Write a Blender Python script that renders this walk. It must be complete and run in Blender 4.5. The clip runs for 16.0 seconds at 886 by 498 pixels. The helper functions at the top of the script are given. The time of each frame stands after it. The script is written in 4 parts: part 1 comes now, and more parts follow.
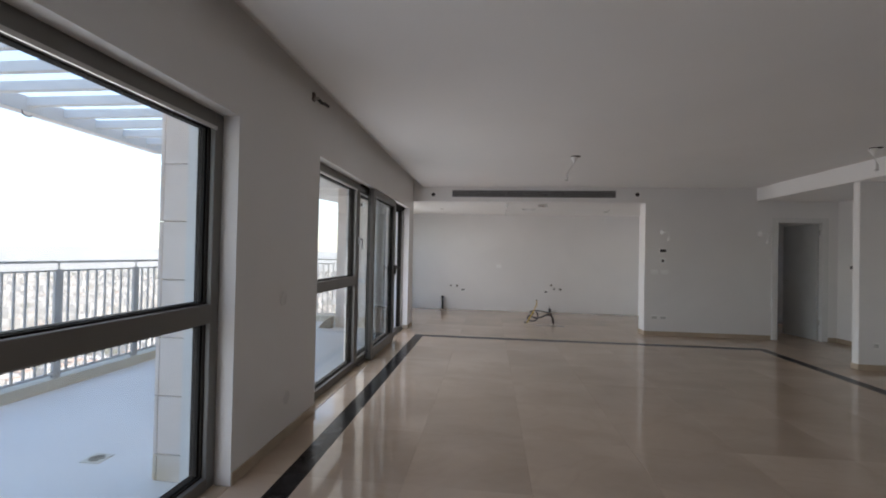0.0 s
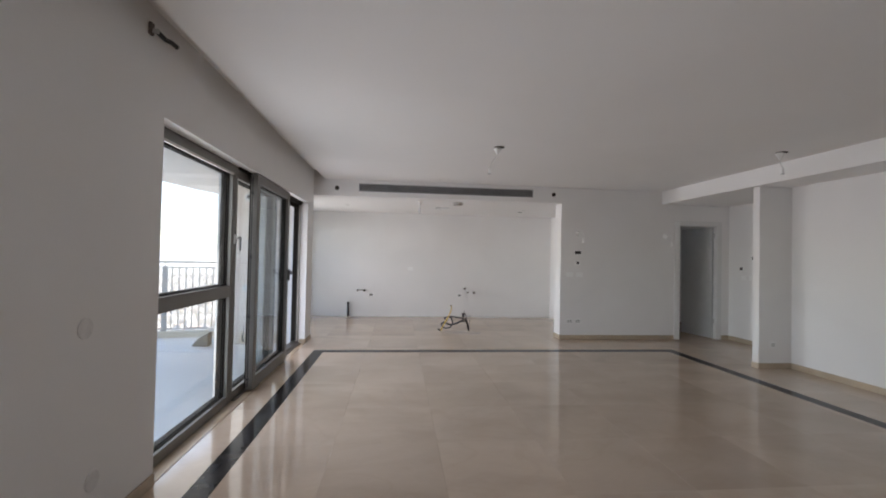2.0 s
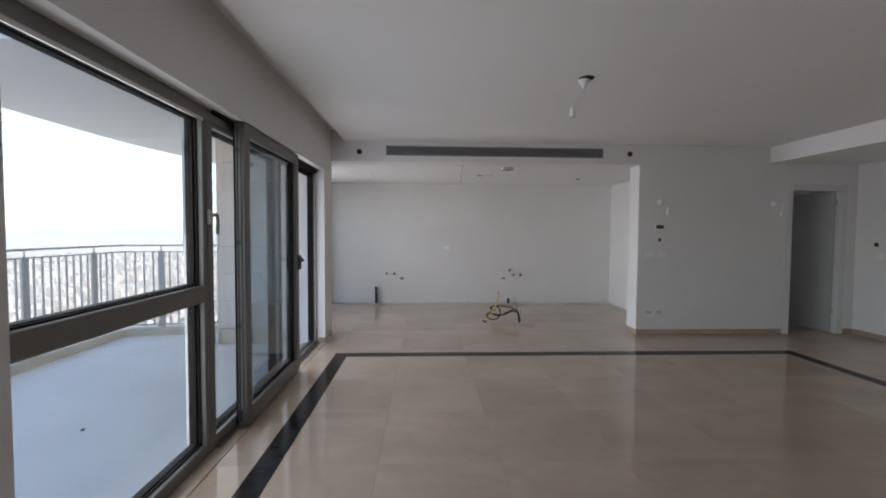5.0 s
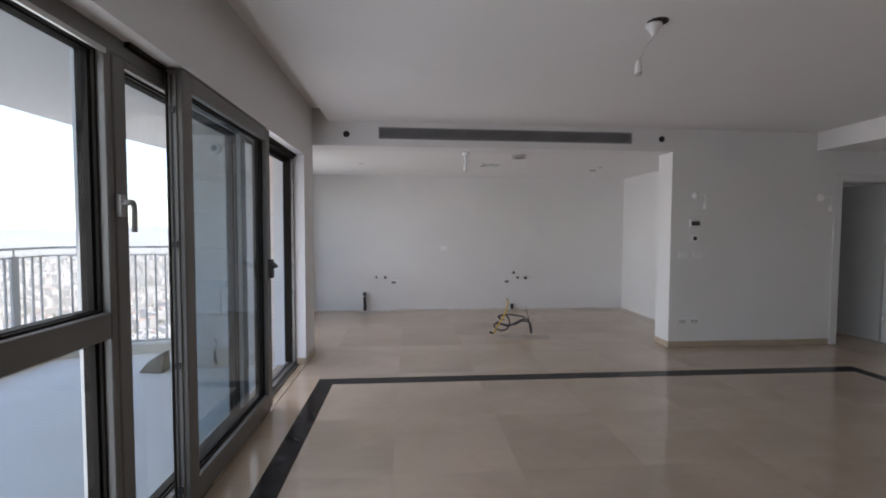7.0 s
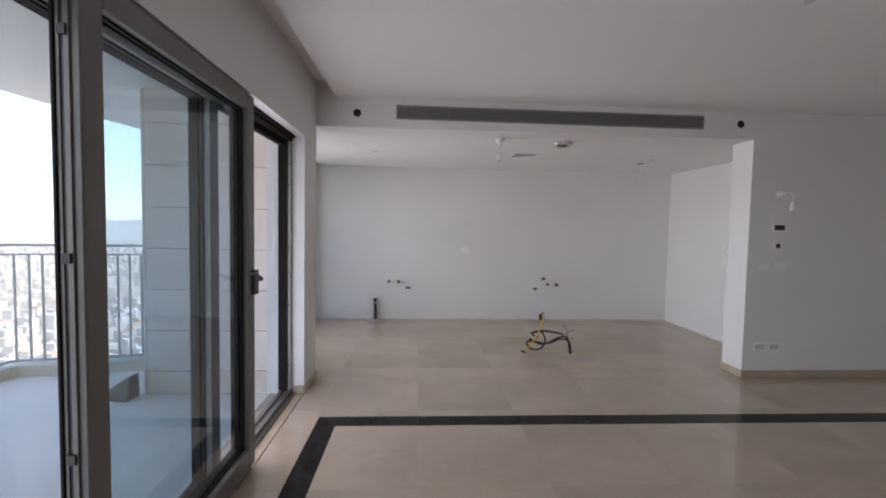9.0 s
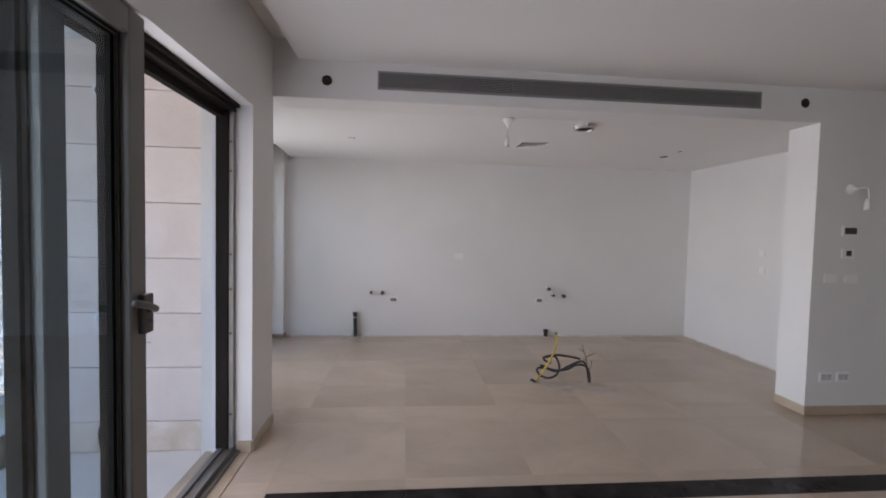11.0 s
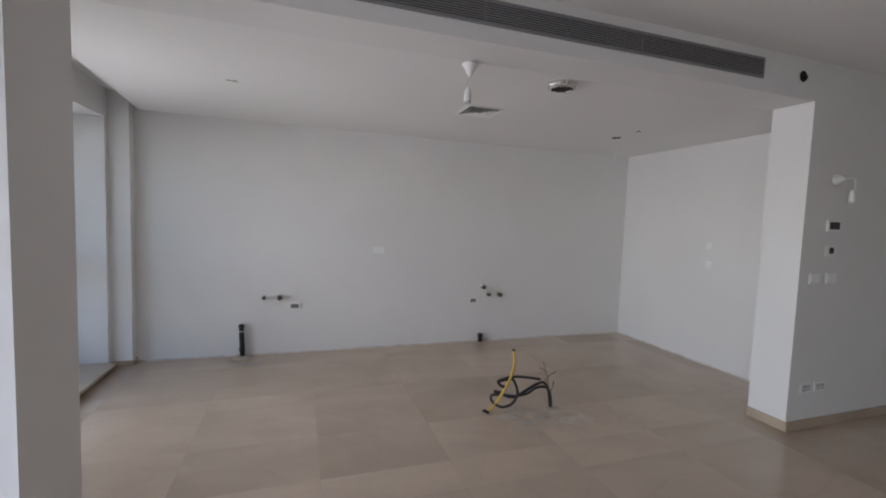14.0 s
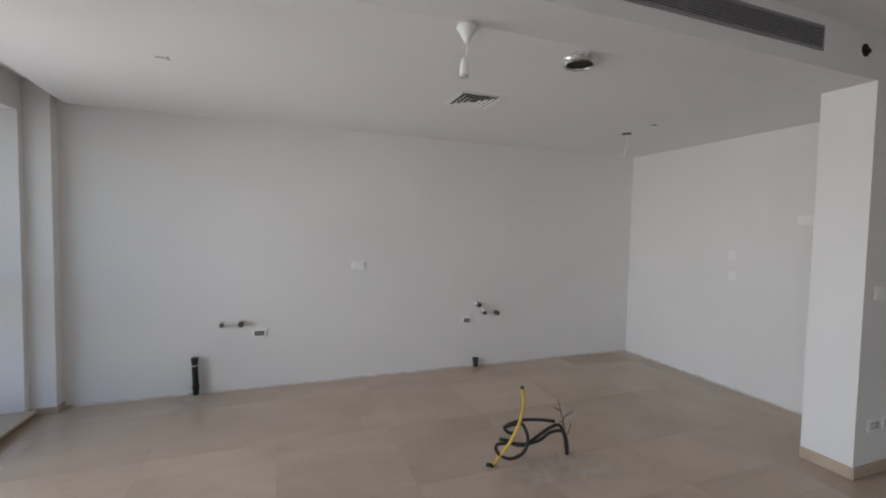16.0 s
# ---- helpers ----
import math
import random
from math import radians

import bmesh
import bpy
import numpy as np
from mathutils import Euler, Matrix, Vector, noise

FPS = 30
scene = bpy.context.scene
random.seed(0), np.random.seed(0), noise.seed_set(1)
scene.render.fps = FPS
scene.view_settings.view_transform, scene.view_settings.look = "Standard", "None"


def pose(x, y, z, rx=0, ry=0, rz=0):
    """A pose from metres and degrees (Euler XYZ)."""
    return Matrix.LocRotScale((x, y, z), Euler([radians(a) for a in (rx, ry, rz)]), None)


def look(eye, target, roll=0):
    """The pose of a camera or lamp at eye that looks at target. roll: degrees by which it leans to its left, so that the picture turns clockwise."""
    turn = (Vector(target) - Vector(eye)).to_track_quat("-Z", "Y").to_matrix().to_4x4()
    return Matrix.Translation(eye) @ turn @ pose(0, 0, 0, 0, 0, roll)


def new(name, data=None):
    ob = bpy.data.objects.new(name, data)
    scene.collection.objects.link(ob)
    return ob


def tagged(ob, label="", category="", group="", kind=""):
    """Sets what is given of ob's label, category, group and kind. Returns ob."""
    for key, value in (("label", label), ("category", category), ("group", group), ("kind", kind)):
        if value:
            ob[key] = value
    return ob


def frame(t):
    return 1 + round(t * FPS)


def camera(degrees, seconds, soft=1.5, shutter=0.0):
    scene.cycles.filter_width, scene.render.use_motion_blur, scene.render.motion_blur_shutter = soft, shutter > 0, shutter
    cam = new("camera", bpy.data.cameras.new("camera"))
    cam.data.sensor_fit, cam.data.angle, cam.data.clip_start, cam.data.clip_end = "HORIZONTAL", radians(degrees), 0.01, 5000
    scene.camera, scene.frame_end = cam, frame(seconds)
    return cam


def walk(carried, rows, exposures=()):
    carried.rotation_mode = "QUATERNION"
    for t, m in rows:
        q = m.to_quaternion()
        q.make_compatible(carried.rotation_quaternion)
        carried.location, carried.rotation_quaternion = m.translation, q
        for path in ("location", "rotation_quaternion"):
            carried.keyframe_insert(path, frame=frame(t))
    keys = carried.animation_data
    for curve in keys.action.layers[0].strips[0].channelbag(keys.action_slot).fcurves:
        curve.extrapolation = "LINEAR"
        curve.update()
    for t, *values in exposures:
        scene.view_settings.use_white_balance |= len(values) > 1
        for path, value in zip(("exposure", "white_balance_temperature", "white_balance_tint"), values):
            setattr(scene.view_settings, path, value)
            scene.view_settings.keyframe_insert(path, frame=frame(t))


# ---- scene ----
cam = camera(91.7, 16.0, soft=1.9)
PATH = [
    (0, (0.121, 0.196, 1.39), (-0.097, 2.184, 1.414), 1.2),
    (0.5, (0.021, 0.445, 1.4), (-0.12, 2.44, 1.36), 1.6),
    (1, (-0.03, 0.655, 1.4), (0.046, 2.653, 1.41), 0.6),
    (1.5, (0.005, 0.787, 1.371), (0.212, 2.776, 1.343), 1.3),
    (2, (0.072, 1.027, 1.408), (0.276, 3.016, 1.445), 1.2),
    (2.5, (0.023, 1.282, 1.414), (0.161, 3.277, 1.396), 2.6),
    (3, (-0.01, 1.551, 1.421), (0.152, 3.545, 1.398), 1.0),
    (5.5, (-0.116, 2.657, 1.455), (-0.037, 4.654, 1.367), 0.4),
    (6, (-0.143, 2.9, 1.443), (-0.071, 4.897, 1.376), 0.8),
    (6.5, (-0.183, 3.121, 1.437), (-0.166, 5.119, 1.347), 1.2),
    (7, (-0.282, 3.359, 1.438), (-0.121, 5.351, 1.352), 0.2),
    (7.5, (-0.359, 3.545, 1.432), (-0.14, 5.531, 1.338), 0.6),
    (8, (-0.369, 3.786, 1.451), (-0.187, 5.776, 1.375), 0.8),
    (8.5, (-0.368, 4.001, 1.459), (-0.303, 5.998, 1.378), 1.9),
    (9, (-0.4, 4.249, 1.476), (-0.282, 6.243, 1.375), 1.1),
    (9.5, (-0.429, 4.45, 1.462), (-0.249, 6.441, 1.383), 0.2),
    (10, (-0.393, 4.692, 1.46), (-0.184, 6.679, 1.382), 1.0),
    (12.5, (-0.458, 5.761, 1.468), (-0.335, 7.753, 1.341), 1.8),
    (13, (-0.49, 5.945, 1.489), (-0.219, 7.92, 1.336), 1.6),
    (13.5, (-0.531, 6.14, 1.523), (-0.034, 8.073, 1.401), 0.7),
    (14, (-0.504, 6.282, 1.484), (0.13, 8.174, 1.346), 2.0),
    (14.5, (-0.422, 6.421, 1.494), (0.325, 8.274, 1.406), 1.4),
    (15, (-0.375, 6.558, 1.483), (0.353, 8.418, 1.384), 1.8),
    (15.5, (-0.349, 6.728, 1.501), (0.396, 8.582, 1.403), 1.7),
    (16, (-0.336, 6.872, 1.487), (0.358, 8.745, 1.393), 1.1),
]
EXPOSURES = [(t, 1.97 + e, kelvin, tint) for t, e, kelvin, tint in (
    (0.0, 0.06, 6950, 16), (1.0, 0.36, 6900, 16), (2.0, 0.56, 6900, 16), (3.0, 0.48, 6850, 16), (5.5, 0.02, 6650, 15), (7.0, 0.05, 6650, 17), (9.0, 0.22, 6700, 18),
    (10.0, 0.24, 6700, 20), (12.5, 0.15, 6900, 19), (13.5, 0.10, 6750, 17), (14.5, 0.04, 6650, 16), (16.0, 0.16, 6800, 15))]
walk(cam, [(t, look(eye, target, roll)) for t, eye, target, roll in PATH], EXPOSURES)

# ---- light ----
world = bpy.data.worlds.new("sky_world")
scene.world = world
world.use_nodes = True
wn = world.node_tree
wn.nodes.clear()
sky = wn.nodes.new("ShaderNodeTexSky")
sky.sky_type = "NISHITA"
sky.sun_disc = False
sky.sun_elevation = radians(48)
sky.sun_rotation = radians(80)
sky.air_density, sky.dust_density, sky.ozone_density = 1.0, 0.5, 2.0
bg = wn.nodes.new("ShaderNodeBackground")
bg.inputs["Strength"].default_value = 0.15
wout = wn.nodes.new("ShaderNodeOutputWorld")
wn.links.new(sky.outputs["Color"], bg.inputs["Color"])
wn.links.new(bg.outputs["Background"], wout.inputs["Surface"])
sun = new("sun", bpy.data.lights.new("sun", "SUN"))
sun.data.energy, sun.data.angle, sun.data.color = 2.0, radians(0.6), (1.0, 0.95, 0.87)
sun.matrix_world = look((30, 8, 34), (0, 3, 0))

# area lamps added in the window openings to boost sky light, narrowed in the niche
for name, at, to, w, h, watts, spread, tone in (
        ("sky_fill_window_1", (-1.61, 0.95, 1.1), (0, 0.95, 0.95), 2.6, 2.0, 5.0, 180, (0.955, 0.975, 1.0)),
        ("sky_fill_window_2", (-1.61, 5.75, 1.1), (0, 5.75, 0.95), 3.7, 2.0, 8.6, 180, (0.955, 0.975, 1.0)),
        ("sky_fill_niche", (-2.67, 9.45, 1.2), (0, 9.45, 1.15), 1.4, 2.1, 5.0, 105, (0.925, 0.965, 1.0))):
    lamp = new(name, bpy.data.lights.new(name, "AREA"))
    lamp.data.shape, lamp.data.size, lamp.data.size_y = "RECTANGLE", w, h
    lamp.data.energy, lamp.data.color, lamp.data.spread = watts, tone, radians(spread)
    lamp.matrix_world = look(at, to)

# ---- plan, metres ----
XW, XO = -1.37, -1.62          # west wall, inner and outer face
YB, YN = 8.40, 11.09           # beam and door wall, back wall of the kitchen niche
XE, XC = 5.38, 4.825            # east wall, edge of the dropped ceiling
ZC, ZN, ZD = 2.68, 2.405, 2.45  # ceilings: room, niche, dropped strip
YS = -7.4                      # unseen south wall behind the start, set far back to lessen bounce light
XNW, XNE = -2.16, 3.71         # niche, west and east
XCOL = 4.90                    # end of the pier between room and hall
XP = 2.93                      # end of the door wall
W1A, W1B, W1T = -0.70, 2.59, 2.185
W2A, W2B, W2T = 3.80, 8.00, 2.225
ZB = -0.03                     # balcony floor


# ---- materials ----
def surface(name, col, rough=0.5, metal=0.0, vary=0.06, scale=2.5, bump=0.02, bscale=60.0, fine=0.03, tint=0.0,
            stretch=(1, 1, 1), dark=None, spec=0.5, rvary=0.05, island=0.0, shift=False, vein=0.0):
    m = bpy.data.materials.new(name)
    m.use_nodes = True
    nt = m.node_tree
    N, L = nt.nodes, nt.links
    b = N["Principled BSDF"]
    b.inputs["Metallic"].default_value = metal
    b.inputs["Specular IOR Level"].default_value = spec
    geo = N.new("ShaderNodeNewGeometry")
    mp = N.new("ShaderNodeMapping")
    mp.inputs["Scale"].default_value = stretch
    L.new(geo.outputs["Position"], mp.inputs["Vector"])
    info = N.new("ShaderNodeObjectInfo")
    if shift:
        mul = N.new("ShaderNodeMath")
        mul.operation = "MULTIPLY"
        mul.inputs[1].default_value = 90.0
        L.new(info.outputs["Random"], mul.inputs[0])
        L.new(mul.outputs[0], mp.inputs["Location"])
    big = N.new("ShaderNodeTexNoise")
    big.inputs["Scale"].default_value = scale
    big.inputs["Detail"].default_value = 5
    big.inputs["Distortion"].default_value = 0.6
    L.new(mp.outputs[0], big.inputs["Vector"])
    small = N.new("ShaderNodeTexNoise")
    small.inputs["Scale"].default_value = bscale
    small.inputs["Detail"].default_value = 3
    L.new(mp.outputs[0], small.inputs["Vector"])
    ramp = N.new("ShaderNodeValToRGB")
    lo = dark if dark else [c * (1 - vary) for c in col]
    hi = [min(1, c * (1 + vary * 0.6)) for c in col]
    ramp.color_ramp.elements[0].position, ramp.color_ramp.elements[1].position = 0.32, 0.68
    ramp.color_ramp.elements[0].color, ramp.color_ramp.elements[1].color = (*lo, 1), (*hi, 1)
    L.new(big.outputs["Fac"], ramp.inputs["Fac"])
    hsv = N.new("ShaderNodeHueSaturation")
    L.new(ramp.outputs["Color"], hsv.inputs["Color"])
    # brightness = 1 + fine*(small-0.5)*2 + tint*(random-0.5)*2
    a = N.new("ShaderNodeMath")
    a.operation = "MULTIPLY_ADD"
    a.inputs[1].default_value, a.inputs[2].default_value = 2 * fine, 1 - fine
    L.new(small.outputs["Fac"], a.inputs[0])
    c = N.new("ShaderNodeMath")
    c.operation = "MULTIPLY_ADD"
    c.inputs[1].default_value, c.inputs[2].default_value = 2 * (tint or island), -(tint or island)
    L.new(geo.outputs["Random Per Island"] if island else info.outputs["Random"], c.inputs[0])
    s = N.new("ShaderNodeMath")
    s.operation = "ADD"
    L.new(a.outputs[0], s.inputs[0])
    L.new(c.outputs[0], s.inputs[1])
    L.new(s.outputs[0], hsv.inputs["Value"])
    shade = hsv.outputs["Color"]
    if vein:
        vn = N.new("ShaderNodeTexNoise")
        vn.inputs["Scale"].default_value, vn.inputs["Detail"].default_value, vn.inputs["Distortion"].default_value = 1.3, 4.0, 1.6
        L.new(mp.outputs[0], vn.inputs["Vector"])
        vr = N.new("ShaderNodeValToRGB")
        e = vr.color_ramp.elements
        e[0].position, e[0].color = 0.455, (0, 0, 0, 1)
        e[1].position, e[1].color = 0.545, (0, 0, 0, 1)
        mid = e.new(0.5)
        mid.color = (1, 1, 1, 1)
        L.new(vn.outputs["Fac"], vr.inputs["Fac"])
        k = N.new("ShaderNodeMath")
        k.operation = "MULTIPLY"
        k.inputs[1].default_value = vein
        L.new(vr.outputs["Color"], k.inputs[0])
        mixv = N.new("ShaderNodeMix")
        mixv.data_type = "RGBA"
        L.new(k.outputs[0], mixv.inputs["Factor"])
        L.new(shade, mixv.inputs["A"])
        mixv.inputs["B"].default_value = (col[0] * 0.55, col[1] * 0.48, col[2] * 0.42, 1)
        shade = mixv.outputs["Result"]
    L.new(shade, b.inputs["Base Color"])
    r = N.new("ShaderNodeMath")
    r.operation = "MULTIPLY_ADD"
    r.inputs[1].default_value, r.inputs[2].default_value = 2 * rvary, max(0.02, rough - rvary)
    L.new(big.outputs["Fac"], r.inputs[0])
    L.new(r.outputs[0], b.inputs["Roughness"])
    if bump:
        bp = N.new("ShaderNodeBump")
        bp.inputs["Strength"].default_value = bump
        bp.inputs["Distance"].default_value = 0.02
        L.new(small.outputs["Fac"], bp.inputs["Height"])
        L.new(bp.outputs["Normal"], b.inputs["Normal"])
    return m


def clear_glass(name, tint):
    m = bpy.data.materials.new(name)
    m.use_nodes = True
    N, L = m.node_tree.nodes, m.node_tree.links
    N.clear()
    tr, gl, mx = N.new("ShaderNodeBsdfTransparent"), N.new("ShaderNodeBsdfGlossy"), N.new("ShaderNodeMixShader")
    tr.inputs["Color"].default_value = (*tint, 1)
    gl.inputs["Roughness"].default_value = 0.01
    fr = N.new("ShaderNodeLayerWeight")
    fr.inputs["Blend"].default_value = 0.5
    p5, ad = N.new("ShaderNodeMath"), N.new("ShaderNodeMath")
    p5.operation, ad.operation = "POWER", "MULTIPLY_ADD"
    p5.inputs[1].default_value = 5.0
    ad.inputs[1].default_value, ad.inputs[2].default_value = 0.96, 0.04
    L.new(fr.outputs["Facing"], p5.inputs[0])
    L.new(p5.outputs[0], ad.inputs[0])
    out = N.new("ShaderNodeOutputMaterial")
    L.new(ad.outputs[0], mx.inputs[0])
    L.new(tr.outputs[0], mx.inputs[1])
    L.new(gl.outputs[0], mx.inputs[2])
    L.new(mx.outputs[0], out.inputs["Surface"])
    return m


M_WALL = surface("white_wall_paint", (0.83, 0.82, 0.81), 0.75, vary=0.03, scale=0.9, bump=0.05, bscale=90, fine=0.012, spec=0.25)
M_PATCH = surface("rubbed_grey_paint", (0.755, 0.745, 0.735), 0.8, vary=0.08, scale=25, bump=0.03, bscale=90)
M_CEIL = surface("white_ceiling_paint", (0.87, 0.86, 0.85), 0.85, vary=0.025, scale=0.6, bump=0.04, bscale=70, fine=0.01, spec=0.2)
M_MARBLE = surface("beige_marble", (0.51, 0.402, 0.312), 0.08, vary=0.12, scale=1.2, bump=0.002, bscale=30, fine=0.03, tint=0.055, vein=0.07,
                   stretch=(0.75, 1.15, 1), spec=0.5, rvary=0.04, shift=True)
M_SKIRT = surface("beige_marble_skirting", (0.50, 0.405, 0.305), 0.25, vary=0.12, scale=3, bump=0.01, bscale=40, fine=0.03, tint=0.05)
M_BLACK_MARBLE = surface("black_marble", (0.022, 0.02, 0.02), 0.16, vary=0.5, scale=7, bump=0.004, bscale=40, fine=0.2, tint=0.004, shift=True, spec=0.08)
M_GROUT = surface("grout", (0.44, 0.37, 0.29), 0.8, vary=0.1, bump=0.1)
M_DUST = surface("dusty_plaster", (0.62, 0.58, 0.53), 0.95, vary=0.25, scale=9, bump=0.2, bscale=120, fine=0.1)
M_ALU = surface("grey_coated_aluminium", (0.175, 0.168, 0.158), 0.42, metal=0.25, vary=0.05, scale=5, bump=0.01, bscale=200, fine=0.02)
M_GASKET = surface("black_rubber_gasket", (0.020, 0.016, 0.013), 0.75, vary=0.1, bump=0.0, spec=0.15)
M_STEEL = surface("brushed_steel", (0.55, 0.54, 0.52), 0.35, metal=0.9, vary=0.06, scale=8, bump=0.01, bscale=150)
M_HANDLE = surface("grey_handle_metal", (0.24, 0.235, 0.23), 0.38, metal=0.5, vary=0.05, scale=8, bump=0.0)
M_HANDLE_PALE = surface("pale_handle_metal", (0.46, 0.455, 0.45), 0.35, metal=0.5, vary=0.05, scale=8, bump=0.0)
M_BRONZE = surface("dark_handle_metal", (0.085, 0.08, 0.076), 0.42, metal=0.4, vary=0.08, scale=10, bump=0.0)
M_OFFCUT = surface("brown_stone", (0.26, 0.21, 0.15), 0.9, vary=0.2, scale=9, bump=0.15, bscale=60)
M_CHIP = surface("broken_stone_edge", (0.50, 0.40, 0.30), 0.95, vary=0.2, scale=30, bump=0.1)
M_STRIP = surface("dull_pale_metal", (0.30, 0.285, 0.27), 0.45, metal=0.4, vary=0.08, scale=8, bump=0.01)
M_INSERT = surface("grey_socket_insert", (0.22, 0.22, 0.22), 0.4, vary=0.1, scale=30, bump=0.0)
M_RAIL = surface("grey_painted_railing", (0.50, 0.485, 0.465), 0.5, metal=0.0, vary=0.08, scale=4, bump=0.02, bscale=120)
M_STONE = surface("cream_limestone", (0.87, 0.765, 0.69), 0.85, vary=0.09, dark=(0.84, 0.72, 0.63), scale=3.0, bump=0.10, bscale=80, fine=0.04, tint=0.04, spec=0.2, shift=True)
M_STONE_FOOT = surface("stained_limestone", (0.85, 0.745, 0.66), 0.88, vary=0.1, dark=(0.70, 0.57, 0.42), scale=4.5, bump=0.10, bscale=80, fine=0.05, tint=0.03, spec=0.2)
M_MORTAR = surface("mortar", (0.70, 0.61, 0.53), 0.95, vary=0.1, bump=0.2)
M_BALC = surface("pale_balcony_screed", (0.87, 0.815, 0.735), 0.7, vary=0.06, scale=1.4, bump=0.03, bscale=70, fine=0.03)
M_KERB = surface("stone_kerb", (0.72, 0.65, 0.52), 0.8, vary=0.12, scale=3, bump=0.08, bscale=60, tint=0.04)
M_PERG = surface("white_pergola_paint", (0.80, 0.775, 0.73), 0.55, vary=0.04, scale=3, bump=0.02)
M_SOFFIT = surface("white_soffit_plaster", (0.76, 0.75, 0.72), 0.85, vary=0.03, scale=1.0, bump=0.05, bscale=80)
M_PLASTIC = surface("white_plastic", (0.90, 0.90, 0.89), 0.35, vary=0.02, bump=0.0)
M_IVORY = surface("pale_grey_plastic", (0.64, 0.64, 0.63), 0.4, vary=0.03, bump=0.0)
# dark plastic parts, and the shade painted behind grille and diffuser
M_DARK = surface("dark_plastic_and_hollow_shade", (0.03, 0.03, 0.032), 0.4, vary=0.1, bump=0.0)
# near-black fill that puts the shade of holes into the colour
M_HOLE_SHADE = surface("rough_hole_shade", (0.03, 0.022, 0.016), 0.95, vary=0.3, scale=20, bump=0.2)
M_PIPE = surface("black_drain_pipe", (0.016, 0.016, 0.018), 0.4, vary=0.2, scale=20, bump=0.01)
M_CONDUIT = surface("dark_grey_conduit", (0.032, 0.031, 0.034), 0.5, vary=0.15, scale=15, bump=0.05, bscale=200)
M_YELLOW = surface("yellow_gas_pipe", (0.62, 0.40, 0.06), 0.45, vary=0.1, scale=15, bump=0.02)
M_WIRE = surface("grey_brown_wire", (0.16, 0.13, 0.12), 0.6, vary=0.1, bump=0.0)
M_FOIL = surface("crumpled_foil", (0.75, 0.75, 0.75), 0.25, metal=1.0, vary=0.1, scale=30, bump=0.5, bscale=50)
M_BRASS = surface("dull_brass", (0.17, 0.155, 0.13), 0.4, metal=0.8, vary=0.15, scale=20, bump=0.02)
M_GRILLE = surface("grey_grille_metal", (0.30, 0.30, 0.31), 0.5, metal=0.2, vary=0.05, bump=0.0)
M_DOOR = surface("pale_grey_door_laminate", (0.52, 0.53, 0.53), 0.5, vary=0.04, scale=3, bump=0.01, bscale=120)
M_CASING = surface("white_door_casing", (0.74, 0.74, 0.73), 0.45, vary=0.03, scale=3, bump=0.01)
M_GLASS = clear_glass("clear_glazing", (0.89, 0.92, 0.915))
M_GLASS_BLUE = clear_glass("blue_tinted_glazing", (0.74, 0.815, 0.86))
M_CITY = surface("pale_stone_city", (0.52, 0.49, 0.465), 0.9, vary=0.15, scale=0.02, bump=0.0, fine=0.1, island=0.15, bscale=0.3)
M_ROOF = surface("red_tile_roofs", (0.42, 0.27, 0.20), 0.9, vary=0.15, scale=0.05, bump=0.0, island=0.2, bscale=0.5)
M_PANE = surface("dark_window_panes", (0.30, 0.29, 0.28), 0.3, vary=0.1, scale=0.05, bump=0.0)
M_LAND = surface("dry_land", (0.40, 0.375, 0.34), 0.95, vary=0.25, scale=0.012, bump=0.0, fine=0.12, bscale=0.08)
M_TREE = surface("dusty_foliage", (0.11, 0.13, 0.09), 0.9, vary=0.3, scale=0.3, bump=0.0, island=0.3, bscale=1.0)


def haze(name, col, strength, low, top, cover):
    """Painted airlight: a glowing see-through veil of a given cover up to the height low, thinning out to the height
    top.
    """
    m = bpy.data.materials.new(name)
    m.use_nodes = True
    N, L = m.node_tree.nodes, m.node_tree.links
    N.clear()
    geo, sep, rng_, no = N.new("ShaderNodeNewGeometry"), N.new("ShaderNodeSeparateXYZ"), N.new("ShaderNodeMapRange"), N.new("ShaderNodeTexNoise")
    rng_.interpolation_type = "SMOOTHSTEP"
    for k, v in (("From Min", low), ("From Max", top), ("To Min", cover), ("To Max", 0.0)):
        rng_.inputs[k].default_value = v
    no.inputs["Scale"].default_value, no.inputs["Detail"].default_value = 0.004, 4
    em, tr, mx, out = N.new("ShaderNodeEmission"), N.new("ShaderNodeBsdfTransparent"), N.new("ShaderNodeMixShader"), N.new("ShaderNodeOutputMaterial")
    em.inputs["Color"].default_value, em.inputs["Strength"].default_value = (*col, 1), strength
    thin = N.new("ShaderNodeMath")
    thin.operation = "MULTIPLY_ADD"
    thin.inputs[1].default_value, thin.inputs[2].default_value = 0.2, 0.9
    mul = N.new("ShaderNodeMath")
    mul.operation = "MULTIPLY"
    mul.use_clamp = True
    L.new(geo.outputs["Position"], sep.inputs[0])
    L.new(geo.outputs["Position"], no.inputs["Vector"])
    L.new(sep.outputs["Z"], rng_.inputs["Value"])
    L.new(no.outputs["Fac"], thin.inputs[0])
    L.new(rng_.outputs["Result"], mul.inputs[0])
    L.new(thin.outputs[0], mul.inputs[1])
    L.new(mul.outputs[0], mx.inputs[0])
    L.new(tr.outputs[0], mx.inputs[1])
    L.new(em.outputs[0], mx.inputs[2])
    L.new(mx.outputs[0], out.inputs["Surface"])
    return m


